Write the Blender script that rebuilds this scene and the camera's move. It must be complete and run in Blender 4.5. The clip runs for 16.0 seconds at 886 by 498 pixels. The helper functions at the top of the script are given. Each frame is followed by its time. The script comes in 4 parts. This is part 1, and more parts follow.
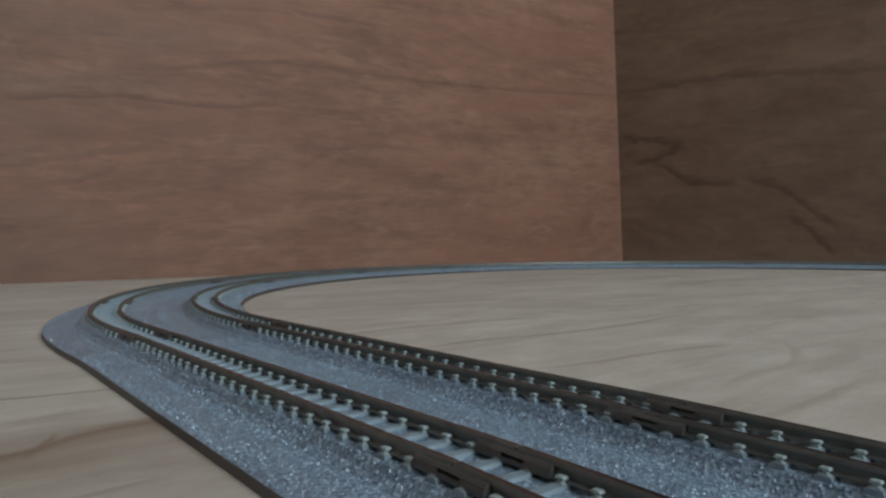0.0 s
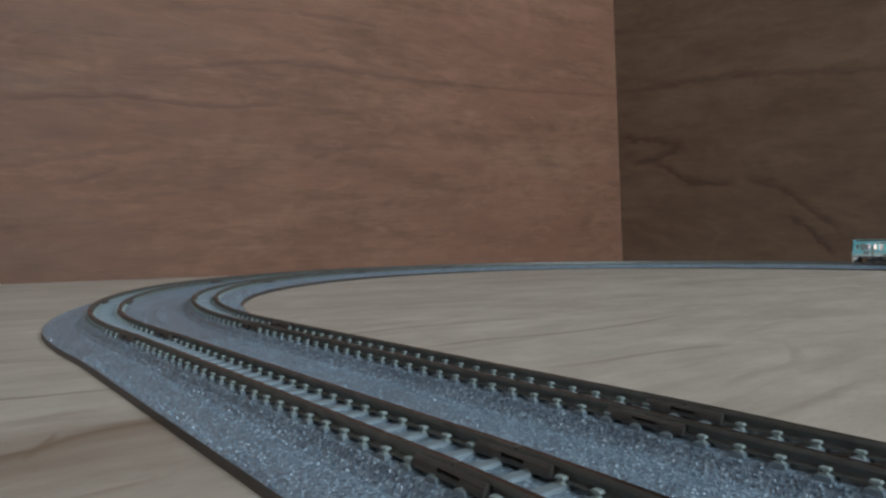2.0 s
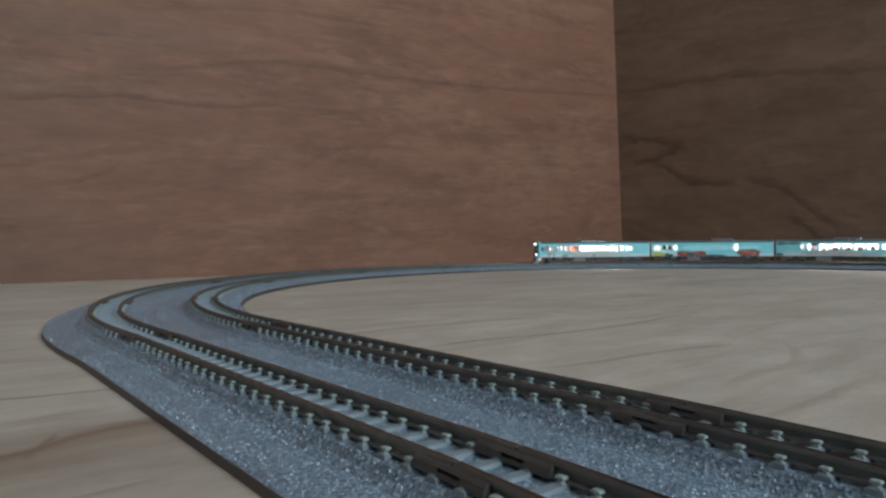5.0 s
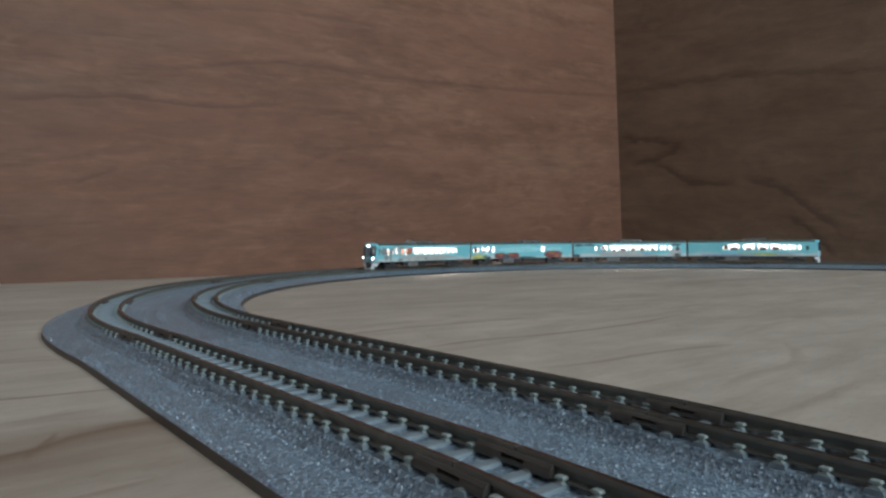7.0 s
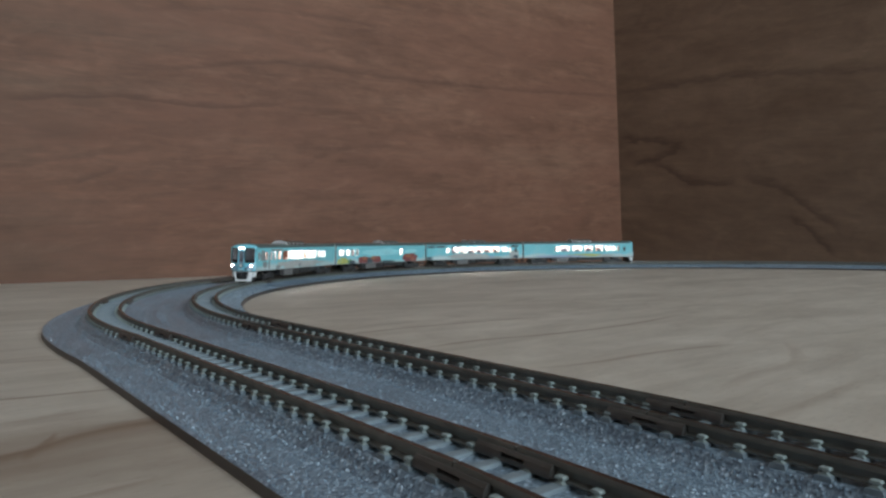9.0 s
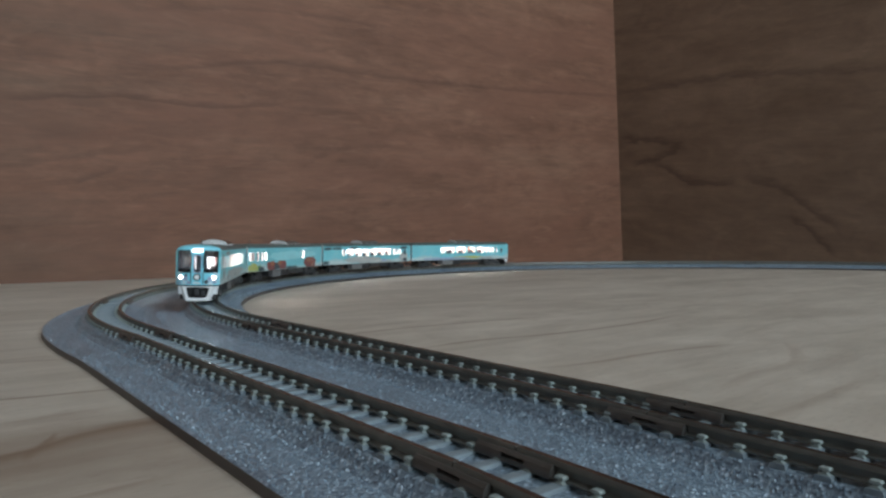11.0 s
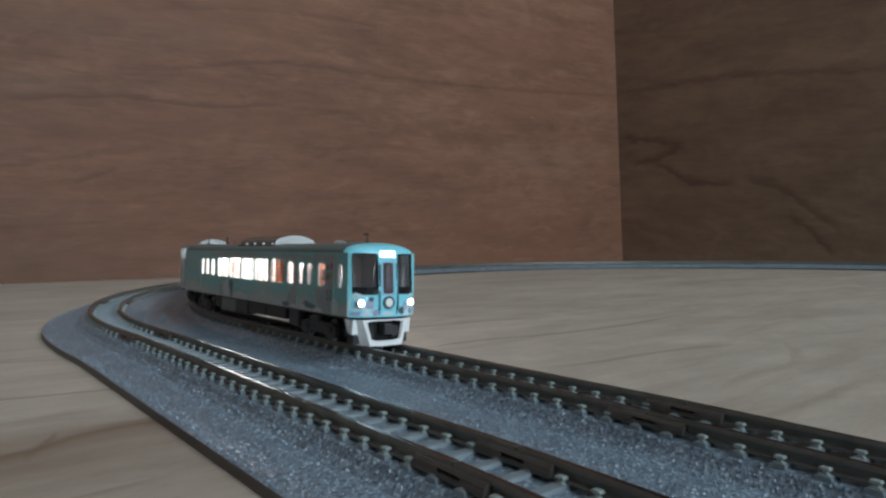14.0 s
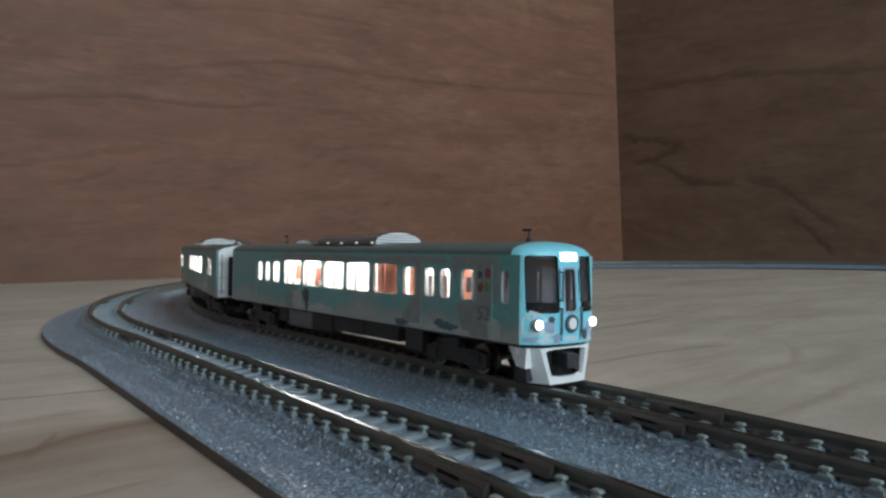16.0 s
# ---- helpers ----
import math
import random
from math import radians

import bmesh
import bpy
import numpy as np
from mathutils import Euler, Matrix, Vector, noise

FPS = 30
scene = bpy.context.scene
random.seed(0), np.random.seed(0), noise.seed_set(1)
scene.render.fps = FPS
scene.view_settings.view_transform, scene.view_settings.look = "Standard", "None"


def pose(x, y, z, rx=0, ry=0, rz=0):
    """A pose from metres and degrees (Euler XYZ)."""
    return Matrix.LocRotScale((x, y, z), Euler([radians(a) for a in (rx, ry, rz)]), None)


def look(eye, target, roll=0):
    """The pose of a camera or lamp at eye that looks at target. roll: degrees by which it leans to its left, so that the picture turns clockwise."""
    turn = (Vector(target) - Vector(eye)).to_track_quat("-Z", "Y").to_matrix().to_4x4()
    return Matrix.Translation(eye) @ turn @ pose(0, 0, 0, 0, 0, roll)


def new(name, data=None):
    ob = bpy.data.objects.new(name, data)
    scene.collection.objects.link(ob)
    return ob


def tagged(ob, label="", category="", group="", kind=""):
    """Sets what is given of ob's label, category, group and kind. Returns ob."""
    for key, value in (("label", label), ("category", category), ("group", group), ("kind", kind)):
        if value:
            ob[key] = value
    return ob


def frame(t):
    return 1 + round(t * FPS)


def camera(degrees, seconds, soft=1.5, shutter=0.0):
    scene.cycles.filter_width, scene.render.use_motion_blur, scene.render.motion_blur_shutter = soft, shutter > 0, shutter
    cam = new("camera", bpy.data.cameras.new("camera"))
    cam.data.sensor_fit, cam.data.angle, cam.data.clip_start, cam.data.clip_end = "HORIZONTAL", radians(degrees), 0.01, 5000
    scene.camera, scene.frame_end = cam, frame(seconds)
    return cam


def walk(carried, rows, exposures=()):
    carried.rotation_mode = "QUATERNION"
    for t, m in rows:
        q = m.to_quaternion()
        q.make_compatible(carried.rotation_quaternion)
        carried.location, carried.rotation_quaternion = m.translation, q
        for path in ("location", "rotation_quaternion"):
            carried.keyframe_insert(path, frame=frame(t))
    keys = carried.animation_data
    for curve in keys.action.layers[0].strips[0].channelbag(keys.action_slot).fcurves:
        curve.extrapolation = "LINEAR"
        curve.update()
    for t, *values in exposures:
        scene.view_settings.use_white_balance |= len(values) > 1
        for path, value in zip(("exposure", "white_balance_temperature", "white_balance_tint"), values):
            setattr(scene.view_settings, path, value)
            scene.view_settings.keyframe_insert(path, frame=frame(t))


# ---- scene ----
MM = 0.001
EYE_Z = 0.03168
cam = camera(66.3, 16.0, soft=2.5)
EYE = (0.0, 0.0, EYE_Z)
AIM = (0.0, math.cos(-0.0097), EYE_Z + math.sin(-0.0097))
walk(cam, [(0.0, look(EYE, AIM, math.degrees(-0.0079))), (16.0, look(EYE, AIM, math.degrees(-0.0079)))],
     exposures=[(0.0, -0.07), (2.0, -0.07), (4.0, -0.1), (7.0, -0.22), (9.0, -0.24), (12.5, -0.27), (16.0, -0.38)])

# The room's axes: A along the straights, towards the window; B across, from the near track to the far one.
AX = Vector((0.6155, -0.7881, 0.0))
BX = Vector((0.7881, 0.6155, 0.0))
A0, A1 = -0.665, 1.55      # the plywood end wall and the window wall
B0, B1 = -1.70, 0.877      # the plain wall behind and the plywood side wall
ROOM_H = 2.2
ROOM = Matrix(((AX.x, BX.x, 0, 0), (AX.y, BX.y, 0, 0), (0, 0, 1, 0), (0, 0, 0, 1)))

# ---- light ----
world = bpy.data.worlds.new("world")
scene.world = world
world.use_nodes = True
wn = world.node_tree.nodes
sky = wn.new("ShaderNodeTexSky")
sky.sky_type, sky.sun_disc = "NISHITA", False
sky.sun_elevation, sky.sun_rotation = radians(40), radians(200)
wn["Background"].inputs["Strength"].default_value = 0.1
world.node_tree.links.new(sky.outputs["Color"], wn["Background"].inputs["Color"])

WIN_B, WIN_Z, WIN_W, WIN_H = 0.34, 1.00, 0.95, 0.95    # the window in the wall at A1
lamp = bpy.data.lights.new("window_daylight", "AREA")
lamp.shape, lamp.size, lamp.size_y = "RECTANGLE", WIN_W, WIN_H
lamp.energy, lamp.color = 37.5, (0.765, 0.925, 1.0)
lamp_ob = new("window_daylight", lamp)
spot = ROOM @ Vector((A1 + 0.02, WIN_B, WIN_Z))
lamp_ob.matrix_world = look(spot, spot - AX)


# ---- materials ----
def material(name):
    m = bpy.data.materials.new(name)
    m.use_nodes = True
    return m, m.node_tree.nodes, m.node_tree.links, m.node_tree.nodes["Principled BSDF"]


def coords(nodes, links, scale=(1, 1, 1), kind="Object"):
    tc = nodes.new("ShaderNodeTexCoord")
    mp = nodes.new("ShaderNodeMapping")
    mp.inputs["Scale"].default_value = scale
    links.new(tc.outputs[kind], mp.inputs["Vector"])
    return mp.outputs["Vector"]


def noise_node(nodes, links, vec, scale, detail=4.0, rough=0.55, distort=0.0):
    n = nodes.new("ShaderNodeTexNoise")
    n.inputs["Scale"].default_value, n.inputs["Detail"].default_value = scale, detail
    n.inputs["Roughness"].default_value, n.inputs["Distortion"].default_value = rough, distort
    links.new(vec, n.inputs["Vector"])
    return n.outputs["Fac"]


def ramp(nodes, links, fac, stops):
    r = nodes.new("ShaderNodeValToRGB")
    e = r.color_ramp.elements
    while len(e) < len(stops):
        e.new(0.5)
    for el, (pos, col) in zip(e, stops):
        el.position, el.color = pos, (*col, 1.0) if len(col) == 3 else col
    links.new(fac, r.inputs["Fac"])
    return r.outputs["Color"]


def mix(nodes, links, fac, a, b, mode="MIX"):
    m = nodes.new("ShaderNodeMix")
    m.data_type, m.blend_type = "RGBA", mode
    for sock, val in ((m.inputs[0], fac), (m.inputs[6], a), (m.inputs[7], b)):
        if isinstance(val, (int, float)):
            sock.default_value = val
        elif isinstance(val, tuple):
            sock.default_value = (*val, 1.0)
        else:
            links.new(val, sock)
    return m.outputs[2]


def bump(nodes, links, height, bsdf, strength, distance):
    b = nodes.new("ShaderNodeBump")
    b.inputs["Strength"].default_value, b.inputs["Distance"].default_value = strength, distance
    links.new(height, b.inputs["Height"])
    links.new(b.outputs["Normal"], bsdf.inputs["Normal"])


def plain(name, color, rough=0.5, metal=0.0, vary=0.12, scale=400.0):
    m, nodes, links, bsdf = material(name)
    vec = coords(nodes, links)
    f = noise_node(nodes, links, vec, scale)
    lo = tuple(c * (1 - vary) for c in color)
    hi = tuple(min(1.0, c * (1 + vary)) for c in color)
    links.new(ramp(nodes, links, f, [(0.3, lo), (0.7, hi)]), bsdf.inputs["Base Color"])
    bsdf.inputs["Roughness"].default_value, bsdf.inputs["Metallic"].default_value = rough, metal
    return m


def glow(name, color, strength):
    m, nodes, links, bsdf = material(name)
    bsdf.inputs["Base Color"].default_value = (*color, 1)
    bsdf.inputs["Emission Color"].default_value = (*color, 1)
    bsdf.inputs["Emission Strength"].default_value = strength
    return m


def vein(nodes, links, sep, u_axis, v_axis, pts, width, strength, wobble, ragged):
    """A mask along one growth line of the veneer: pts are (u, v) along it, in metres."""
    u0, u1 = pts[0][0], pts[-1][0]
    v0 = min(v for _, v in pts) - 0.01
    v1 = max(v for _, v in pts) + 0.01

    def math_node(op, a, b=None):
        n = nodes.new("ShaderNodeMath")
        n.operation = op
        for k, val in enumerate((a, b)):
            if isinstance(val, (int, float)):
                n.inputs[k].default_value = val
            elif val is not None:
                links.new(val, n.inputs[k])
        return n.outputs[0]

    def span(val, a, b, c, d, smooth_it=False):
        n = nodes.new("ShaderNodeMapRange")
        if smooth_it:
            n.interpolation_type = "SMOOTHSTEP"
        for k, x in enumerate((a, b, c, d)):
            n.inputs[k + 1].default_value = x
        links.new(val, n.inputs[0])
        return n.outputs[0]
    u = span(sep.outputs[u_axis], u0, u1, 0.0, 1.0)
    fc = nodes.new("ShaderNodeFloatCurve")
    cps = fc.mapping.curves[0].points
    while len(cps) < len(pts):
        cps.new(0.5, 0.5)
    for cp, (pu, pv) in zip(cps, pts):
        cp.location = ((pu - u0) / (u1 - u0), (pv - v0) / (v1 - v0))
    fc.mapping.update()
    links.new(u, fc.inputs["Value"])
    line_v = span(fc.outputs[0], 0.0, 1.0, v0, v1)
    off = math_node("ADD", math_node("SUBTRACT", sep.outputs[v_axis], line_v), math_node("MULTIPLY", math_node("SUBTRACT", wobble, 0.5), width * 1.6 + ragged))
    upper = span(off, 0.0, width * 3.2, 1.0, 0.0, True)
    lower = span(off, -width, 0.0, 0.0, 1.0, True)
    body_mask = math_node("MULTIPLY", upper, lower)
    L = u1 - u0
    ends = math_node("MULTIPLY", span(sep.outputs[u_axis], u0 - 0.02 * L, u0 + 0.2 * L, 0.0, 1.0, True), span(sep.outputs[u_axis], u1 - 0.2 * L, u1 + 0.02 * L, 1.0, 0.0, True))
    return math_node("MULTIPLY", math_node("MULTIPLY", body_mask, ends), strength)


def plywood(name, dark, mid, light, line, seed, rough=0.45, grain=(1.0, 1.0, 1.0), lines=0.7, veins=(), axes=("Y", "Z"), fibre_amount=0.16, ragged=0.007, slant=(0.0, 0.0, 0.0), patch=None, drift=None):
    """Rotary-cut veneer: broad wandering figure, a few dark growth lines, blotches and fine pores along the grain.
    grain: how much finer the figure is along each axis of the sheet."""
    m, nodes, links, bsdf = material(name)
    tc = nodes.new("ShaderNodeTexCoord")
    mp = nodes.new("ShaderNodeMapping")
    mp.inputs["Scale"].default_value, mp.inputs["Location"].default_value = grain, (seed, seed * 1.7, seed * 0.6)
    turned = nodes.new("ShaderNodeVectorRotate")
    turned.rotation_type = "EULER_XYZ"
    turned.inputs["Rotation"].default_value = slant
    links.new(tc.outputs["Object"], turned.inputs["Vector"])
    links.new(turned.outputs[0], mp.inputs["Vector"])
    vec = mp.outputs["Vector"]
    fine_mp = nodes.new("ShaderNodeMapping")
    fine_mp.inputs["Scale"].default_value = tuple(g * (1.0 if g < 1.5 else 2.2) for g in grain)
    links.new(turned.outputs[0], fine_mp.inputs["Vector"])
    figure = noise_node(nodes, links, vec, 3.2, 3.0, 0.5, 0.6)
    rings = nodes.new("ShaderNodeMath")
    rings.operation = "MULTIPLY"
    links.new(figure, rings.inputs[0])
    rings.inputs[1].default_value = 11.0
    saw = nodes.new("ShaderNodeMath")
    saw.operation = "FRACT"
    links.new(rings.outputs[0], saw.inputs[0])
    line_mask = ramp(nodes, links, saw.outputs[0], [(0.0, (1, 1, 1)), (0.05, (0.5, 0.5, 0.5)), (0.22, (0, 0, 0)), (0.93, (0, 0, 0)), (1.0, (1, 1, 1))])
    some = ramp(nodes, links, noise_node(nodes, links, vec, 2.3, 2.0), [(0.47, (0, 0, 0)), (0.66, (1, 1, 1))])
    broad = ramp(nodes, links, noise_node(nodes, links, vec, 5.0, 5.0, 0.6, 0.4), [(0.28, dark), (0.5, mid), (0.74, light)])
    fine = noise_node(nodes, links, vec, 60.0, 6.0, 0.7)
    col = mix(nodes, links, 0.17, broad, ramp(nodes, links, fine, [(0.35, dark), (0.65, light)]))
    pore = ramp(nodes, links, noise_node(nodes, links, vec, 260.0, 3.0, 0.6), [(0.58, (0, 0, 0)), (0.72, (1, 1, 1))])
    col = mix(nodes, links, mix(nodes, links, 1.0, pore, (0.28, 0.28, 0.28), "MULTIPLY"), col, line)
    amount = mix(nodes, links, 1.0, mix(nodes, links, 1.0, line_mask, some, "MULTIPLY"), (lines, lines, lines), "MULTIPLY")
    col = mix(nodes, links, amount, col, line)
    fibre = noise_node(nodes, links, fine_mp.outputs[0], 26.0, 6.0, 0.68, 0.9)
    col = mix(nodes, links, 1.0, col, ramp(nodes, links, fibre, [(0.3, (1 - fibre_amount,) * 3), (0.5, (1.0, 1.0, 1.0)), (0.72, (1 + fibre_amount,) * 3)]), "MULTIPLY")
    fleck = ramp(nodes, links, noise_node(nodes, links, fine_mp.outputs[0], 55.0, 5.0, 0.6, 0.5), [(0.60, (0, 0, 0)), (0.74, (0.45, 0.45, 0.45))])
    here = ramp(nodes, links, noise_node(nodes, links, vec, 4.0, 2.0), [(0.46, (0, 0, 0)), (0.62, (1, 1, 1))])
    col = mix(nodes, links, mix(nodes, links, 1.0, fleck, here, "MULTIPLY"), col, tuple(min(1.0, c * 1.45) for c in light))
    sep = nodes.new("ShaderNodeSeparateXYZ")
    links.new(tc.outputs["Object"], sep.inputs[0])
    wobble = noise_node(nodes, links, vec, 30.0, 6.0, 0.7)
    blotch = noise_node(nodes, links, vec, 9.0, 4.0, 0.6, 1.0)
    col = mix(nodes, links, 1.0, col, ramp(nodes, links, blotch, [(0.3, (0.86, 0.85, 0.84)), (0.5, (1.0, 1.0, 1.0)), (0.7, (1.10, 1.11, 1.12))]), "MULTIPLY")
    soft_mp = nodes.new("ShaderNodeMapping")      # cloudy mottling, hardly drawn out along the grain
    soft_mp.inputs["Scale"].default_value = tuple(g ** 0.4 for g in grain)
    links.new(turned.outputs[0], soft_mp.inputs["Vector"])
    mottle = noise_node(nodes, links, soft_mp.outputs[0], 17.0, 5.0, 0.6, 1.4)
    col = mix(nodes, links, 1.0, col, ramp(nodes, links, mottle, [(0.32, (0.91, 0.90, 0.89)), (0.5, (1.0, 1.0, 1.0)), (0.70, (1.12, 1.13, 1.13))]), "MULTIPLY")
    if patch:      # redder and paler patches of the veneer
        where = ramp(nodes, links, noise_node(nodes, links, vec, 4.3, 4.0, 0.6, 0.5), [(0.46, (0, 0, 0)), (0.62, (0.55, 0.55, 0.55))])
        col = mix(nodes, links, where, col, patch)
        pale = ramp(nodes, links, noise_node(nodes, links, vec, 16.0, 5.0, 0.65, 0.8), [(0.57, (0, 0, 0)), (0.72, (0.45, 0.45, 0.45))])
        col = mix(nodes, links, pale, col, tuple(min(1.0, c * 1.25) for c in light))
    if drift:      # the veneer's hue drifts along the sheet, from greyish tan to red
        # the tan end is dimmed too, where the light comes out too strong
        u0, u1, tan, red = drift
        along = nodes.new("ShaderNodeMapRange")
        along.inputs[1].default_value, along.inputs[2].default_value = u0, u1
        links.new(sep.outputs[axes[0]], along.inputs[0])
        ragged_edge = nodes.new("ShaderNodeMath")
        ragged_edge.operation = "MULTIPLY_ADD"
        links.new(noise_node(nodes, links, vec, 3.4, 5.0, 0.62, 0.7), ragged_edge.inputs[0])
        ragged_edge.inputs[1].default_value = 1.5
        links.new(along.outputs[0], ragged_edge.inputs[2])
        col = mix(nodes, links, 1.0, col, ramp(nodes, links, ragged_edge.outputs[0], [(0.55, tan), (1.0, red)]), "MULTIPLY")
    for pts, width, strength in veins:
        col = mix(nodes, links, vein(nodes, links, sep, axes[0], axes[1], pts, width, strength, wobble, ragged), col, line)
    links.new(col, bsdf.inputs["Base Color"])
    rr = nodes.new("ShaderNodeMapRange")
    rr.inputs[3].default_value, rr.inputs[4].default_value = rough - 0.07, rough + 0.1
    links.new(fibre, rr.inputs[0])
    links.new(rr.outputs[0], bsdf.inputs["Roughness"])
    bump(nodes, links, fine, bsdf, 0.15, 0.0006)
    return m


WALL_TONES = ((0.163, 0.077, 0.0475), (0.206, 0.101, 0.064), (0.248, 0.134, 0.088), (0.074, 0.034, 0.023))
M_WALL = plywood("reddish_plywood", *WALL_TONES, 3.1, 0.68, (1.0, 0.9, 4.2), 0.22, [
    (((0.03, 0.150), (0.107, 0.160), (0.153, 0.166), (0.187, 0.166), (0.224, 0.166), (0.264, 0.170), (0.33, 0.183)), 0.0016, 0.48),
    (((0.10, 0.186), (0.178, 0.195), (0.236, 0.207), (0.283, 0.217), (0.334, 0.222), (0.389, 0.224), (0.50, 0.227), (0.633, 0.236), (0.92, 0.262)), 0.0018, 0.36),
    (((0.15, 0.243), (0.248, 0.265), (0.321, 0.275), (0.46, 0.283)), 0.0018, 0.25),
    (((0.03, 0.086), (0.073, 0.100), (0.111, 0.108), (0.19, 0.124)), 0.0024, 0.26),
    (((0.32, 0.105), (0.403, 0.140), (0.49, 0.141)), 0.0024, 0.2),
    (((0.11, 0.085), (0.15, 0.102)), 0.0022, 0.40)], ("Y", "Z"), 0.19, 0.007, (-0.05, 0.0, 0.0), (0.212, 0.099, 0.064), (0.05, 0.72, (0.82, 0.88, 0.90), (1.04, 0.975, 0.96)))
M_WALL_SIDE = plywood("brown_plywood", (0.155, 0.096, 0.066), (0.195, 0.124, 0.087), (0.238, 0.155, 0.110), (0.062, 0.035, 0.025), 5.6, 0.45, (0.9, 1.0, 3.6), 0.22, [
    (((-0.69, 0.264), (-0.573, 0.254), (-0.486, 0.250), (-0.41, 0.240), (-0.25, 0.212)), 0.0032, 0.40),
    (((-0.67, 0.190), (-0.592, 0.176), (-0.548, 0.168)), 0.0040, 0.60),
    (((-0.645, 0.147), (-0.60, 0.152), (-0.548, 0.172)), 0.0040, 0.56),
    (((-0.61, 0.150), (-0.56, 0.125), (-0.551, 0.117), (-0.47, 0.108)), 0.0040, 0.60),
    (((-0.47, 0.114), (-0.411, 0.093), (-0.383, 0.070), (-0.34, 0.035)), 0.0050, 0.50),
    (((-0.41, 0.060), (-0.393, 0.050), (-0.377, 0.035), (-0.35, 0.010)), 0.0040, 0.56)], ("X", "Z"), 0.10, 0.022, (0.0, -0.10, 0.0))
M_FLOOR = plywood("pale_plywood", (0.445, 0.388, 0.33), (0.505, 0.445, 0.385), (0.555, 0.492, 0.432), (0.23, 0.155, 0.11), 7.7, 0.6, (5.0, 1.2, 1.0), 0.35, [
    (((0.105, -0.204), (0.14, -0.208), (0.165, -0.206), (0.192, -0.203), (0.215, -0.196)), 0.0011, 0.65),
    (((0.11, -0.163), (0.144, -0.166), (0.164, -0.162), (0.185, -0.160), (0.21, -0.160), (0.26, -0.168)), 0.0011, 0.65),
    (((0.12, -0.120), (0.141, -0.116), (0.164, -0.115), (0.20, -0.108)), 0.0010, 0.5),
    (((0.005, -0.169), (0.02, -0.165), (0.026, -0.164), (0.04, -0.161)), 0.0007, 0.7),
    (((-0.01, -0.118), (0.014, -0.122), (0.017, -0.124), (0.022, -0.127), (0.03, -0.128), (0.042, -0.126)), 0.0013, 0.8),
    (((0.012, -0.118), (0.0155, -0.124), (0.019, -0.131)), 0.0016, 0.7),
    (((-0.02, -0.116), (0.012, -0.121), (0.024, -0.128), (0.05, -0.127)), 0.0034, 0.45),
    (((-0.03, -0.108), (0.0, -0.112), (0.03, -0.116)), 0.0022, 0.3),
    # a broad band, no growth line, that darkens the board's near left
    (((-0.17, -0.126), (-0.06, -0.124), (0.02, -0.126), (0.11, -0.126)), 0.020, 0.52),
    (((-0.03, -0.138), (0.0, -0.142), (0.035, -0.145)), 0.0016, 0.3),
    (((0.015, -0.296), (0.034, -0.298), (0.05, -0.301)), 0.0012, 0.4),
    (((0.13, -0.076), (0.157, -0.082), (0.175, -0.082), (0.193, -0.089), (0.215, -0.102)), 0.0014, 0.26),
    (((0.005, -0.224), (0.031, -0.215), (0.04, -0.213)), 0.0010, 0.4),
    (((-0.02, -0.092), (0.0, -0.094), (0.03, -0.097)), 0.0009, 0.4),
    (((0.11, -0.060), (0.145, -0.061), (0.17, -0.063)), 0.0012, 0.3)], ("Y", "X"), 0.08, 0.0016)
M_PAINT_WALL = plain("off_white_wall_paint", (0.80, 0.79, 0.77), 0.8, 0, 0.05, 6)


def ballast_material():
    m, nodes, links, bsdf = material("grey_moulded_ballast")
    vec = coords(nodes, links)
    v = nodes.new("ShaderNodeTexVoronoi")
    v.inputs["Scale"].default_value = 2300.0
    links.new(vec, v.inputs["Vector"])
    speck = nodes.new("ShaderNodeRGBToBW")
    links.new(v.outputs["Color"], speck.inputs[0])
    grains = ramp(nodes, links, speck.outputs[0], [(0.12, (0.088, 0.127, 0.175)), (0.5, (0.186, 0.256, 0.332)), (0.8, (0.30, 0.40, 0.50)), (0.95, (0.62, 0.75, 0.89))])
    patch = ramp(nodes, links, noise_node(nodes, links, vec, 60.0, 4.0), [(0.3, (0.8, 0.8, 0.8)), (0.7, (1.1, 1.1, 1.1))])
    links.new(mix(nodes, links, 1.0, grains, patch, "MULTIPLY"), bsdf.inputs["Base Color"])
    bsdf.inputs["Roughness"].default_value = 0.36
    bsdf.inputs["Coat Weight"].default_value, bsdf.inputs["Coat Roughness"].default_value = 0.4, 0.28
    bump(nodes, links, v.outputs["Distance"], bsdf, 0.45, 0.0003)
    return m


M_BALLAST = ballast_material()
M_EDGE = plain("dark_roadbed_edge_plastic", (0.075, 0.065, 0.062), 0.5, 0, 0.2, 120)
M_RAIL = plain("dark_brown_rail_side", (0.122, 0.123, 0.114), 0.4, 0.12, 0.2, 300)
M_JOINER = plain("dark_brown_joiner_plastic", (0.075, 0.068, 0.064), 0.42, 0, 0.2, 300)
M_RAILTOP = plain("worn_rail_head_steel", (0.165, 0.195, 0.225), 0.26, 1.0, 0.2, 300)
M_CLIP = plain("pale_rail_fastening", (0.33, 0.385, 0.38), 0.55, 0, 0.14, 700)
M_SLEEPER = plain("grey_concrete_sleeper", (0.205, 0.25, 0.285), 0.6, 0, 0.16, 700)


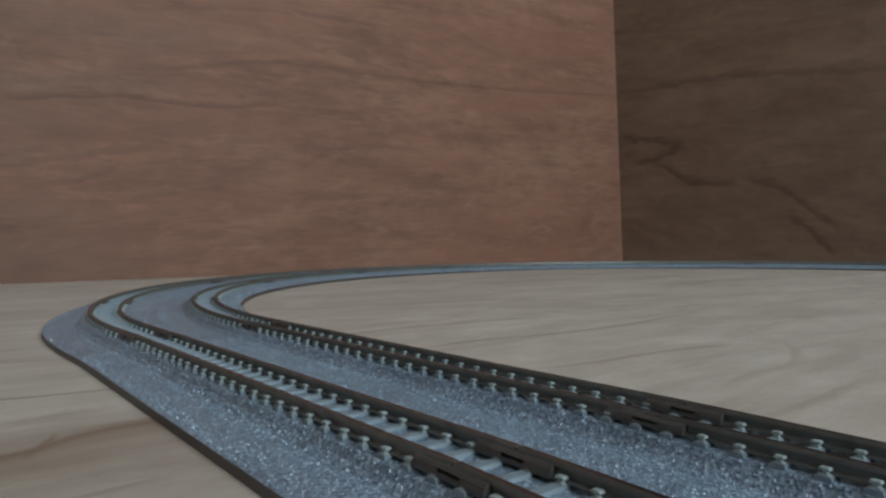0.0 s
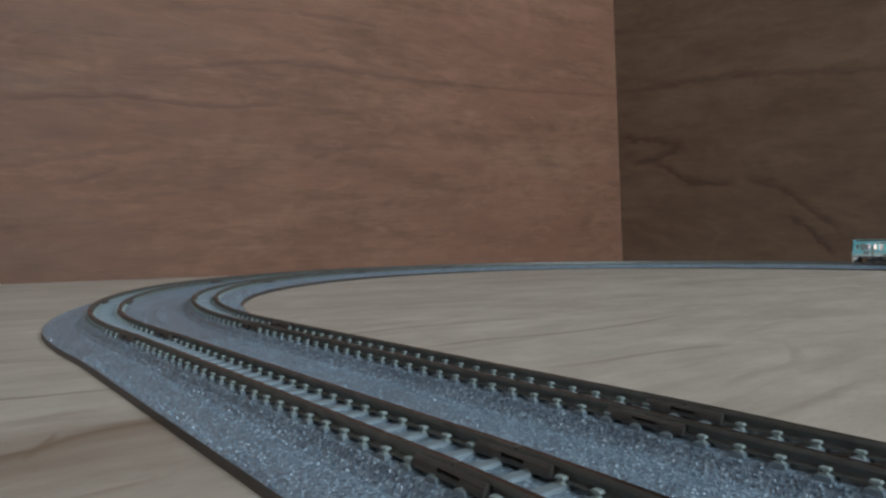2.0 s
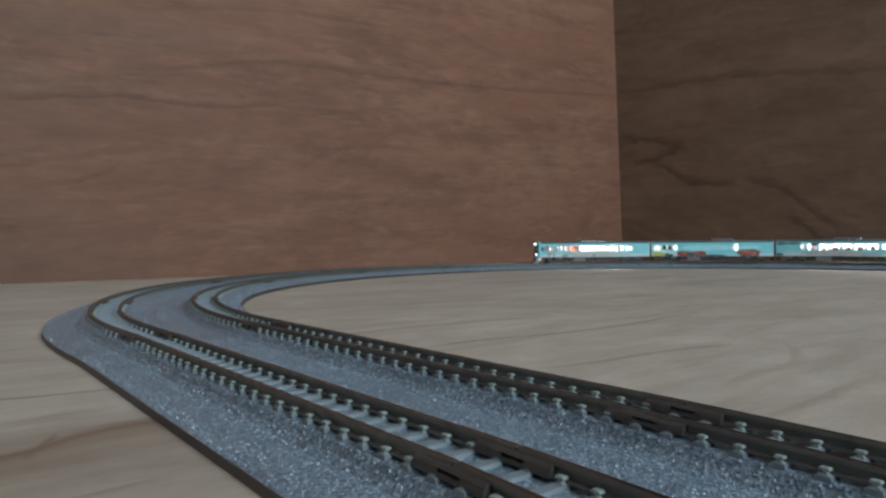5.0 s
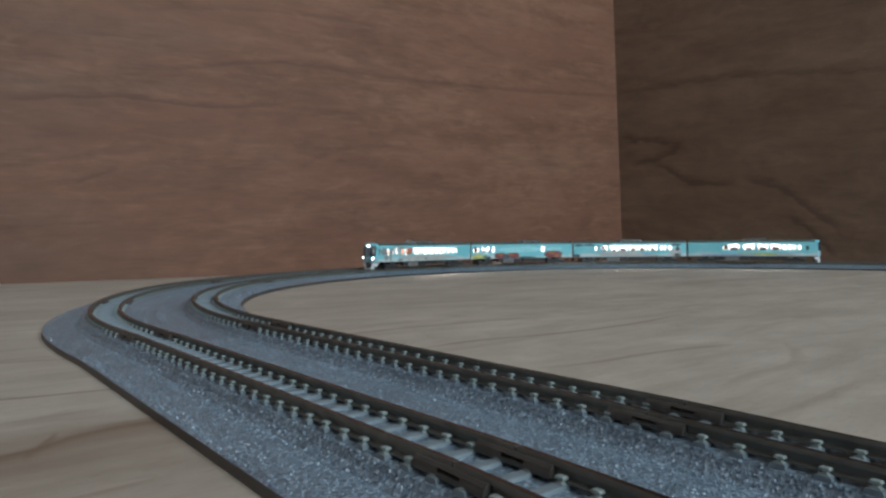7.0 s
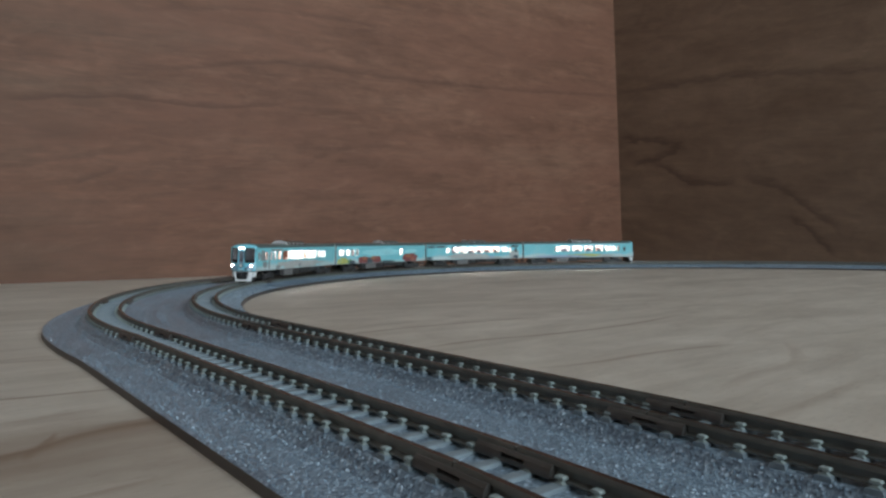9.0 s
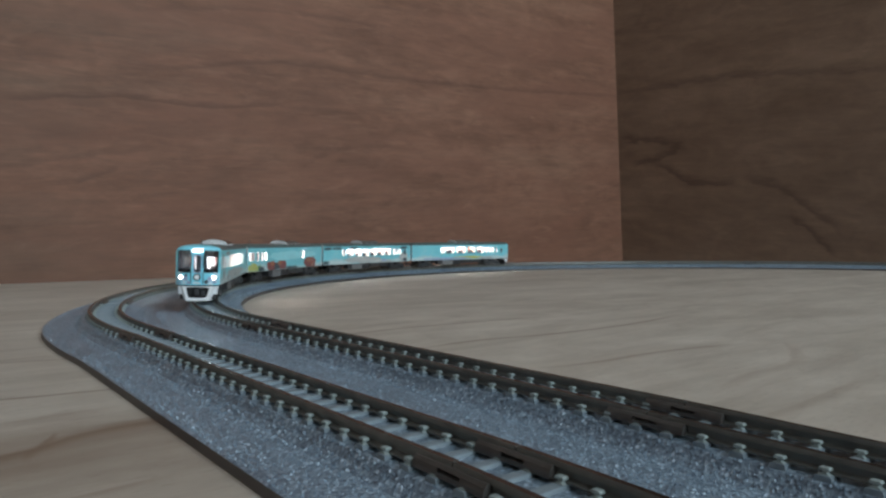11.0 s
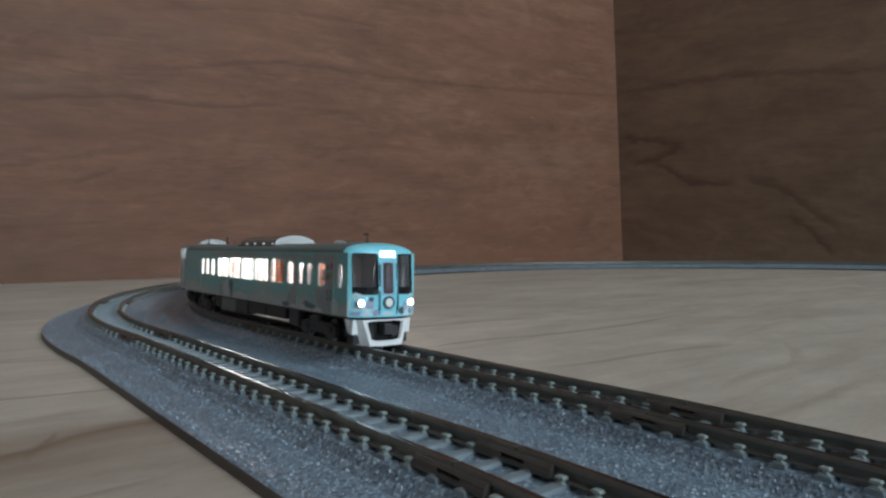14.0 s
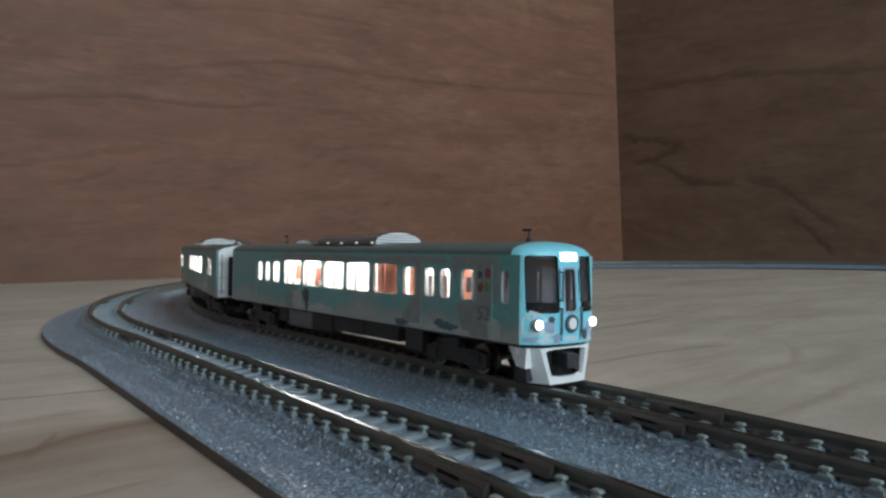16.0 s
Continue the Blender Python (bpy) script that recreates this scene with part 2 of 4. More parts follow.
# ---- mesh helpers (millimetres in, metres out) ----
def part(name, bm, mat, parent=None, label=""):
    me = bpy.data.meshes.new(name)
    bmesh.ops.recalc_face_normals(bm, faces=bm.faces)
    bm.to_mesh(me)
    bm.free()
    for one in (mat if isinstance(mat, (list, tuple)) else [mat]):
        me.materials.append(one)
    ob = new(name, me)
    if parent:
        ob.parent = parent
    if label:
        tagged(ob, label=label)
    return ob


def empty(name, m=None):
    ob = new(name)
    ob.empty_display_size = 0.01
    if m is not None:
        ob.matrix_world = m
    return ob


def smooth(ob, angle=40):
    ob.data.polygons.foreach_set("use_smooth", [True] * len(ob.data.polygons))
    ob.data.set_sharp_from_angle(angle=radians(angle))
    return ob


def box(bm, x0, x1, y0, y1, z0, z1, bev=0.0, mat=0, unit=MM):
    pts = [(x, y, z) for x in (x0, x1) for y in (y0, y1) for z in (z0, z1)]
    v = [bm.verts.new([c * unit for c in q]) for q in pts]
    fs = [bm.faces.new([v[i] for i in f]) for f in ((0, 1, 3, 2), (4, 6, 7, 5), (0, 4, 5, 1), (2, 3, 7, 6), (0, 2, 6, 4), (1, 5, 7, 3))]
    for f in fs:
        f.material_index = mat
    if bev:
        bmesh.ops.bevel(bm, geom=list({e for f in fs for e in f.edges}), offset=bev * unit, segments=2, affect="EDGES", profile=0.5)
    return v


def prism(bm, outline, y0, y1, axis="y", mat=0):
    """Closed outline of (a, b) pairs drawn out between y0 and y1 along an axis."""
    def at(a, b, c):
        return {"y": (a, c, b), "x": (c, a, b), "z": (a, b, c)}[axis]
    r0 = [bm.verts.new([k * MM for k in at(a, b, y0)]) for a, b in outline]
    r1 = [bm.verts.new([k * MM for k in at(a, b, y1)]) for a, b in outline]
    n = len(outline)
    fs = [bm.faces.new((r0[i], r0[(i + 1) % n], r1[(i + 1) % n], r1[i])) for i in range(n)]
    fs += [bm.faces.new(r0[::-1]), bm.faces.new(r1)]
    for f in fs:
        f.material_index = mat


def disc(bm, c, r, depth, axis="x", n=16, mat=0):
    ring = [(r * math.cos(2 * math.pi * i / n), r * math.sin(2 * math.pi * i / n)) for i in range(n)]
    if axis == "x":
        prism(bm, [(c[1] + a, c[2] + b) for a, b in ring], c[0], c[0] + depth, "x", mat)
    elif axis == "y":
        prism(bm, [(c[0] + a, c[2] + b) for a, b in ring], c[1], c[1] + depth, "y", mat)
    else:
        prism(bm, [(c[0] + a, c[1] + b) for a, b in ring], c[2], c[2] + depth, "z", mat)


# ---- the line of the inner track ----
PSI = radians(37.9875)
NEAR_D, S0, SPACING, ZR, GAUGE = 88.95, 210.6, 36.0, 6.95, 4.9
T0 = np.array([-math.sin(PSI), math.cos(PSI)])
N0 = np.array([-math.cos(PSI), -math.sin(PSI)])
ARCS = [(332.1, math.pi / 4), (378.95, math.pi / 4), (314.63, math.pi / 4), (343.0, 3.0667 - 0.75 * math.pi)]


def line_at(s, off=0.0):
    """Place and heading (towards growing s), in mm and radians, at length s along the inner track, off mm to its outside."""
    if off > 20.0:      # the outer track and its shoulder stand a little wider on the bend
        u = min(1.0, max(0.0, (s - 190.0) / 90.0)) * min(1.0, max(0.0, (700.0 - s) / 150.0))
        off += u * u * (3 - 2 * u) * (1.4 + 0.09 * (off - 20.0))
    start = -N0 * NEAR_D
    if s < S0:      # the nearest section is joined at a slight angle
        near = max(0.0, 62.0 - s)
        return start + s * T0 + (off + 0.052 * near * near / (near + 6.0)) * N0, 0.0
    r = ARCS[0][0]
    c = start + S0 * T0 - N0 * r
    th, sa = 0.0, S0
    for radius, ang in ARCS + [(900.0, math.pi - 3.0667)]:
        if radius == 900.0:      # a short straight, then the last slight bend to the parallel
            d = -math.sin(th) * N0 + math.cos(th) * T0
            if s < sa + 60:
                return c + (r + off) * (math.cos(th) * N0 + math.sin(th) * T0) + (s - sa) * d, th
            c, sa = c + 60 * d, sa + 60
        c = c + (r - radius) * (math.cos(th) * N0 + math.sin(th) * T0)
        r = radius
        if s < sa + r * ang:
            a = th + (s - sa) / r
            return c + (r + off) * (math.cos(a) * N0 + math.sin(a) * T0), a
        sa, th = sa + r * ang, th + ang
    d = -math.sin(th) * N0 + math.cos(th) * T0
    return c + (r + off) * (math.cos(th) * N0 + math.sin(th) * T0) + (s - sa) * d, th


def cant(s):
    """The slope of the track across, outer side up, from the near straight round the bend."""
    u = min(1.0, max(0.0, (s - 20.0) / 100.0))
    w = min(1.0, max(0.0, (1150.0 - s) / 150.0))
    return 0.031 * u * u * (3 - 2 * u) * w * w * (3 - 2 * w)


def tilt_lift(s, off):
    c = off if off < SPACING / 2 else off - SPACING
    return cant(s) * c * max(0.0, min(1.0, (12.0 - abs(c)) / 4.0))


def heading(a):
    d = -math.sin(a) * N0 + math.cos(a) * T0
    return math.atan2(d[1], d[0])


# ---- structure ----
def slab(name, a0, a1, b0, b1, z0, z1, mat, label, holes=(), wall_axis=None):
    """A wall, floor or ceiling in the room's axes (metres), with rectangular openings through it."""
    bm = bmesh.new()
    if not holes:
        box(bm, a0, a1, b0, b1, z0, z1, unit=1.0)
    else:
        (h0, h1, k0, k1), = holes
        for lo, hi, zl, zh in ((b0, h0, z0, z1), (h1, b1, z0, z1), (h0, h1, z0, k0), (h0, h1, k1, z1)):
            box(bm, a0, a1, lo, hi, zl, zh, unit=1.0)
    ob = part(name, bm, mat)
    ob.matrix_world = ROOM
    return tagged(ob, label=label, kind="structure")


slab("floor", A0 - 0.1, A1 + 0.1, B0 - 0.1, B1 + 0.1, -0.03, 0.0, M_FLOOR, "pale plywood floor board with faint dark grain lines")
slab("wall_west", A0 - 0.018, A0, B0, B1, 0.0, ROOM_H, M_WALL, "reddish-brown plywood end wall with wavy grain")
slab("wall_north", A0 - 0.018, A1, B1, B1 + 0.018, 0.0, ROOM_H, M_WALL_SIDE, "dark reddish-brown plywood side wall in shade")
side_wall = bpy.data.objects["wall_north"]
for vtx in side_wall.data.vertices:      # the loose sheet leans a little into the room
    vtx.co.y -= vtx.co.z * 0.050
# unseen walls and ceiling, added to close the room and bounce the light
slab("wall_south", A0 - 0.018, A1, B0 - 0.1, B0, 0.0, ROOM_H, M_PAINT_WALL, "unseen off-white wall, added to bounce light")
slab("wall_east", A1, A1 + 0.1, B0 - 0.1, B1 + 0.018, 0.0, ROOM_H, M_PAINT_WALL, "unseen off-white wall with a window opening",
     holes=[(WIN_B - WIN_W / 2, WIN_B + WIN_W / 2, WIN_Z - WIN_H / 2, WIN_Z + WIN_H / 2)])
slab("ceiling", A0 - 0.1, A1 + 0.1, B0 - 0.1, B1 + 0.1, ROOM_H, ROOM_H + 0.05, M_PAINT_WALL, "unseen off-white ceiling, added to bounce light")

# ---- track ----
D = SPACING
BED = [(-17.5, 0), (-17.3, 1.5), (-16.6, 1.8), (-10.6, 2.1), (-8.4, 3.7), (-7.4, 4.15), (-6.6, 4.4), (6.3, 4.4), (7.2, 4.1), (8.1, 2.8), (9.2, 1.95), (11.0, 1.8), (D - 12.5, 2.4), (D - 10.5, 2.75),
       (D - 8.6, 3.7), (D - 7.6, 4.15), (D - 6.8, 4.4), (D + 6.3, 4.4), (D + 7.2, 4.1), (D + 8.1, 2.8), (D + 9.2, 1.95), (D + 11.0, 1.85), (D + 18.3, 1.75), (D + 18.8, 1.6), (D + 19.0, 0)]


def sweep(bm, profile, s0, s1, step, z_of=None, mats=None):
    n = max(2, int(abs(s1 - s0) / step) + 1)
    rows = []
    for s in np.linspace(s0, s1, n):
        ring = []
        for off, z in profile:
            q, _ = line_at(s, off)
            ring.append(bm.verts.new((q[0] * MM, q[1] * MM, (z + (tilt_lift(s, off) if z > 1.0 else 0.0)) * MM)))
        rows.append(ring)
    k = len(profile)
    for a, b in zip(rows, rows[1:]):
        for i in range(k):
            f = bm.faces.new((a[i], a[(i + 1) % k], b[(i + 1) % k], b[i]))
            f.material_index = mats[i] if mats else 0
    bm.faces.new(rows[0][::-1])
    bm.faces.new(rows[-1])


def rail_profile(c):
    b, t = ZR - 2.05, ZR
    right = [(0.95, b), (0.95, b + 0.25), (0.28, b + 0.55), (0.28, t - 0.75), (0.62, t - 0.62), (0.50, t - 0.08), (0.44, t)]
    left = [(-x, z) for x, z in reversed(right)]
    return [(c + x, z) for x, z in right + left]


def sleeper_mesh(heads):
    """One concrete sleeper with its four rail fastenings, along y; its top is at z = 4.9 mm. heads: False under a joiner."""
    bm = bmesh.new()
    prism(bm, [(-1.25, 3.2), (1.25, 3.2), (0.9, 4.8), (0.75, 4.9), (-0.75, 4.9), (-0.9, 4.8)], -6.9, 6.9, "y", 1)
    for c in (-GAUGE, GAUGE):
        for sg in (-1, 1):
            y0, y1 = sorted((c + sg * 0.95, c + sg * 1.7))
            prism(bm, [(-0.75, 4.85), (0.75, 4.85), (0.32, 5.15), (-0.32, 5.15)], y0, y1, "y")
            if heads:
                y0, y1 = sorted((c + sg * 0.95, c + sg * 1.45))
                box(bm, -0.27, 0.27, y0, y1, 5.1, 5.5)
                y0, y1 = sorted((c + sg * 0.72, c + sg * 1.62))
                prism(bm, [(-0.62, 5.4), (0.62, 5.4), (0.66, 5.55), (0.5, 5.74), (-0.5, 5.74), (-0.66, 5.55)], y0, y1, "y")
    me = bpy.data.meshes.new("sleeper")
    bmesh.ops.recalc_face_normals(bm, faces=bm.faces)
    bm.to_mesh(me)
    bm.free()
    me.materials.append(M_CLIP)
    me.materials.append(M_SLEEPER)
    return me


SLEEPER, SLEEPER_BARE = sleeper_mesh(True), sleeper_mesh(False)
PITCH, INNER_PHASE, OUTER_PHASE = 5.27, 2.4, 3.7
JOINTS = [-260.0, 59.3, 204.3, 326.0, 475.0, 624.0, 748.0, 871.0, 1115.0, 1300.0, 1580.0, 1860.0, 2150.0]


def track_section(s0, s1, label):
    root = tagged(empty("track_section"), label=label, category="model track", group="double track sections")
    gap = 0.12
    bm = bmesh.new()
    mats = [1, 1] + [0] * (len(BED) - 4) + [1, 1]
    sweep(bm, BED, s0 + gap * 0.5, s1 - gap * 0.5, 6.0, mats=mats)
    part("roadbed", bm, [M_BALLAST, M_EDGE], root, "grey speckled moulded ballast with a dark edge")
    for c in (-GAUGE, GAUGE, D - GAUGE, D + GAUGE):
        bm = bmesh.new()
        sweep(bm, rail_profile(c), s0 + gap, s1 - gap, 4.0, mats=[0] * 5 + [0, 1, 0] + [0] * 6)
        smooth(part("rail", bm, [M_RAIL, M_RAILTOP], root, "dark brownish metal rail with a worn top"), 50)
    for c in (-GAUGE, GAUGE, D - GAUGE, D + GAUGE):      # joiners clasp the rail ends at the joint
        bm = bmesh.new()
        for sg in (-1, 1):      # a plastic block on each side of the rail, with a long slot in its face
            def band(i0, i1, z0, z1):
                return [(c + sg * 0.30, z0), (c + sg * (i0 + 0.02), z0), (c + sg * i1, z1), (c + sg * 0.30, z1)]
            sweep(bm, band(1.55, 1.5, ZR - 2.0, ZR - 1.45), s0 - 6.6, s0 + 6.6, 2.2)
            sweep(bm, band(1.3, 0.95, ZR - 0.95, ZR - 0.55), s0 - 6.6, s0 + 6.6, 2.2)
            for e0, e1 in ((-6.6, -2.3), (1.9, 6.6)):
                sweep(bm, band(1.5, 1.3, ZR - 1.45, ZR - 0.95), s0 + e0, s0 + e1, 2.2)
            sweep(bm, band(0.62, 0.62, ZR - 1.45, ZR - 0.95), s0 - 2.3, s0 + 1.9, 2.2)
        part("rail_joiner", bm, M_JOINER, root, "dark plastic rail joiner")
    k0, k1 = math.ceil((s0 + 1) / PITCH), math.floor((s1 - 1) / PITCH)
    for k in range(k0, k1 + 1):
        for off in (0.0, D):
            at = k * PITCH + (OUTER_PHASE if off else INNER_PHASE)
            q, a = line_at(at, off)
            ob = new("sleeper", SLEEPER_BARE if min(abs(at - s0), abs(at - s1)) < 6.2 else SLEEPER)
            ob.parent = root
            ob.matrix_world = Matrix.Translation((q[0] * MM, q[1] * MM, 0)) @ Matrix.Rotation(heading(a), 4, "Z") @ Matrix.Rotation(cant(at), 4, "X")
    return root


def bed_height(off):
    for (y0, z0), (y1, z1) in zip(BED, BED[1:]):
        if y0 <= off <= y1 and y1 > y0:
            return z0 + (z1 - z0) * (off - y0) / (y1 - y0)
    return 0.0


def ballast_gravel(root, s0, s1, per_mm2, rng):
    """Loose-looking moulded stones: small uneven pyramids over the bed, clear of rails and sleepers' tops."""
    lo, hi = BED[2][0], BED[-3][0]
    n = int((s1 - s0) * (hi - lo) * per_mm2)
    verts, faces = [], []
    for _ in range(n):
        s, off = rng.uniform(s0, s1), rng.uniform(lo, hi)
        if any(abs(off - c) < 1.9 for c in (-GAUGE, GAUGE, D - GAUGE, D + GAUGE)) or any(abs(off - c) < 7.0 for c in (0.0, D)):
            continue
        q, _ = line_at(s, off)
        z = bed_height(off) + tilt_lift(s, off)
        r = rng.uniform(0.18, 0.36)
        a = rng.uniform(0, 6.28)
        k = len(verts)
        for j in range(4):
            aj = a + j * 1.571 + rng.uniform(-0.35, 0.35)
            rj = r * rng.uniform(0.75, 1.2)
            verts.append(((q[0] + rj * math.cos(aj)) * MM, (q[1] + rj * math.sin(aj)) * MM, (z - 0.12) * MM))
        verts.append(((q[0] + rng.uniform(-0.1, 0.1)) * MM, (q[1] + rng.uniform(-0.1, 0.1)) * MM, (z + rng.uniform(0.10, 0.26)) * MM))
        faces += [(k, k + 1, k + 4), (k + 1, k + 2, k + 4), (k + 2, k + 3, k + 4), (k + 3, k, k + 4)]
    me = bpy.data.meshes.new("ballast_gravel")
    me.from_pydata(verts, [], faces)
    me.materials.append(M_GRAIN)
    ob = new("ballast_gravel", me)
    ob.parent = root
    tagged(ob, label="blue-grey ballast grains with pale flecks", kind="stuff")


def grain_material():
    m, nodes, links, bsdf = material("blue_grey_ballast_grain")
    geo = nodes.new("ShaderNodeNewGeometry")
    col = ramp(nodes, links, geo.outputs["Random Per Island"], [(0.0, (0.075, 0.11, 0.155)), (0.5, (0.186, 0.256, 0.332)), (0.85, (0.32, 0.42, 0.52)), (0.97, (0.64, 0.77, 0.90))])
    fine = noise_node(nodes, links, coords(nodes, links), 2600.0, 3.0)
    links.new(mix(nodes, links, 1.0, col, ramp(nodes, links, fine, [(0.3, (0.75, 0.75, 0.75)), (0.7, (1.15, 1.15, 1.15))]), "MULTIPLY"), bsdf.inputs["Base Color"])
    bsdf.inputs["Roughness"].default_value = 0.42
    return m


M_GRAIN = grain_material()
grain_rng = random.Random(3)
for j0, j1 in zip(JOINTS, JOINTS[1:]):
    section = track_section(j0, j1, "straight double track with concrete sleepers on grey ballast" if (j1 < 220 or j0 > 1200) else "curved double track with concrete sleepers on grey ballast")
    if 0 < j1 < 500:
        ballast_gravel(section, max(j0, 20.0), j1, 2.2 if j1 < 250 else 1.2, grain_rng)

# ---- the train ----
def body_paint(name, tones, wash_bias):
    """Aqua livery with soft cloud-like washes of pale grey towards the sill."""
    m, nodes, links, bsdf = material(name)
    tc = nodes.new("ShaderNodeTexCoord")
    sep = nodes.new("ShaderNodeSeparateXYZ")
    links.new(tc.outputs["Object"], sep.inputs[0])
    vec = coords(nodes, links, (1, 1, 1.6))
    wash = noise_node(nodes, links, vec, 42.0, 4.0, 0.6, 0.8)
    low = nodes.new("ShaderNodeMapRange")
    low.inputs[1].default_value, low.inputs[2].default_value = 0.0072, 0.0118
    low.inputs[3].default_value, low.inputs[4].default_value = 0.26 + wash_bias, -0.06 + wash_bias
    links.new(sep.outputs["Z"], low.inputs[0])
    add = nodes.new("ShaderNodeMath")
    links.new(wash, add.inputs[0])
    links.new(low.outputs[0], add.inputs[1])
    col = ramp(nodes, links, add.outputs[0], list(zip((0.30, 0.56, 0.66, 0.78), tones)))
    fine = noise_node(nodes, links, vec, 900.0, 3.0)
    col = mix(nodes, links, 0.12, col, ramp(nodes, links, fine, [(0.3, (0.05, 0.2, 0.22)), (0.7, (0.4, 0.7, 0.72))]))
    links.new(col, bsdf.inputs["Base Color"])
    bsdf.inputs["Roughness"].default_value = 0.36
    return m


def glass_material(name, tint, gloss):
    m, nodes, links, bsdf = material(name)
    nodes.remove(bsdf)
    t = nodes.new("ShaderNodeBsdfTransparent")
    t.inputs["Color"].default_value = (*tint, 1)
    g = nodes.new("ShaderNodeBsdfGlossy")
    g.inputs["Roughness"].default_value = 0.06
    mx = nodes.new("ShaderNodeMixShader")
    mx.inputs[0].default_value = gloss
    links.new(t.outputs[0], mx.inputs[1])
    links.new(g.outputs[0], mx.inputs[2])
    links.new(mx.outputs[0], nodes["Material Output"].inputs["Surface"])
    return m


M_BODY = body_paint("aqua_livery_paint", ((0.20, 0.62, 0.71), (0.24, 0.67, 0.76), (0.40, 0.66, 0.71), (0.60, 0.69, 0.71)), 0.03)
# outer sides: greyer livery, with shade and grazing sheen put into its tones
M_BODY_OUT = body_paint("shade_toned_livery_paint", ((0.14, 0.41, 0.435), (0.18, 0.41, 0.43), (0.30, 0.38, 0.385), (0.42, 0.43, 0.425)), 0.07)
M_AQUA = plain("aqua_cab_paint", (0.25, 0.73, 0.88), 0.32, 0, 0.08, 160)
M_END = plain("pale_grey_end_paint", (0.88, 0.89, 0.90), 0.45, 0, 0.06, 200)
M_CREAM = plain("cream_interior_plastic", (0.83, 0.82, 0.80), 0.6, 0, 0.05, 300)
M_BROWN = plain("red_brown_partition", (0.42, 0.155, 0.095), 0.55, 0, 0.12, 500)
M_SEAT = plain("beige_seat_plastic", (0.79, 0.72, 0.67), 0.6, 0, 0.12, 500)
M_DARK = plain("dark_underframe_plastic", (0.034, 0.034, 0.037), 0.5, 0, 0.25, 500)
M_BOGIE = plain("dark_grey_bogie_plastic", (0.045, 0.045, 0.048), 0.5, 0, 0.2, 500)
M_EQUIP = plain("mid_grey_equipment_plastic", (0.17, 0.17, 0.175), 0.5, 0, 0.12, 500)
M_WHEEL = plain("wheel_steel", (0.25, 0.24, 0.23), 0.35, 1.0, 0.15, 500)
M_ROOF = body_paint("dark_teal_and_grey_roof_paint", ((0.06, 0.105, 0.108), (0.085, 0.118, 0.12), (0.12, 0.12, 0.118), (0.15, 0.145, 0.14)), 0.10)
# one cooler in two colours: shaded body dark, window-lit ends white
M_COOLER = plain("shade_darkened_cooler_plastic", (0.15, 0.145, 0.14), 0.16, 0, 0.08, 300)
M_VENT = plain("lit_cooler_end_plastic", (0.86, 0.87, 0.88), 0.5, 0, 0.06, 400)
M_SLOT = plain("grey_louvre_slot", (0.22, 0.23, 0.25), 0.6, 0, 0.1, 400)
M_SLOT_DARK = plain("dark_blue_grey_cab_lining", (0.095, 0.11, 0.145), 0.5, 0, 0.15, 400)
M_SKIRT = plain("white_skirt_plastic", (0.90, 0.91, 0.93), 0.4, 0, 0.05, 300)
M_BLACK = plain("black_window_surround", (0.012, 0.013, 0.016), 0.18, 0, 0.2, 300)
M_GLASS = glass_material("clear_side_glass", (0.93, 0.93, 0.93), 0.06)
M_SCREEN = glass_material("dark_windscreen_glass", (0.82, 0.87, 0.93), 0.17)
M_GLOW = glow("warm_white_light_strip", (1.0, 0.97, 0.95), 25.0)
M_HEAD = glow("white_headlight", (0.92, 0.97, 1.0), 24.0)
M_SIGN = glow("white_destination_sign", (0.85, 0.93, 1.0), 7.0)
M_SKY = plain("light_sky_print", (0.36, 0.76, 0.83), 0.34, 0, 0.1, 300)
M_RED = plain("red_leaf_print", (0.25, 0.08, 0.08), 0.4, 0, 0.3, 900)
M_ORANGE = plain("orange_leaf_print", (0.40, 0.17, 0.09), 0.4, 0, 0.3, 900)
M_YELLOW = plain("yellow_green_print", (0.50, 0.52, 0.17), 0.4, 0, 0.25, 900)
M_GREEN = plain("green_print", (0.12, 0.26, 0.10), 0.4, 0, 0.3, 900)
M_PINK = plain("crimson_flower_print", (0.29, 0.07, 0.12), 0.4, 0, 0.2, 900)
M_PALE = plain("pale_grey_print", (0.46, 0.48, 0.48), 0.4, 0, 0.1, 500)
M_GREYWASH = plain("warm_grey_print", (0.27, 0.30, 0.31), 0.4, 0, 0.12, 400)
M_BRANCH = plain("dark_slate_print", (0.07, 0.10, 0.12), 0.4, 0, 0.25, 900)
M_SLATE = plain("slate_blue_print", (0.07, 0.15, 0.19), 0.4, 0, 0.25, 900)
M_NOSE = plain("pale_aqua_print", (0.62, 0.76, 0.83), 0.35, 0, 0.1, 700)
M_MAUVE = plain("mauve_print", (0.34, 0.42, 0.58), 0.4, 0, 0.2, 700)


HW, ZB, ZE, HL = 9.3, 14.1 - ZR, 29.2 - ZR, 64.1
HN = 67.2      # where the driving ends reach
LG = 133.2


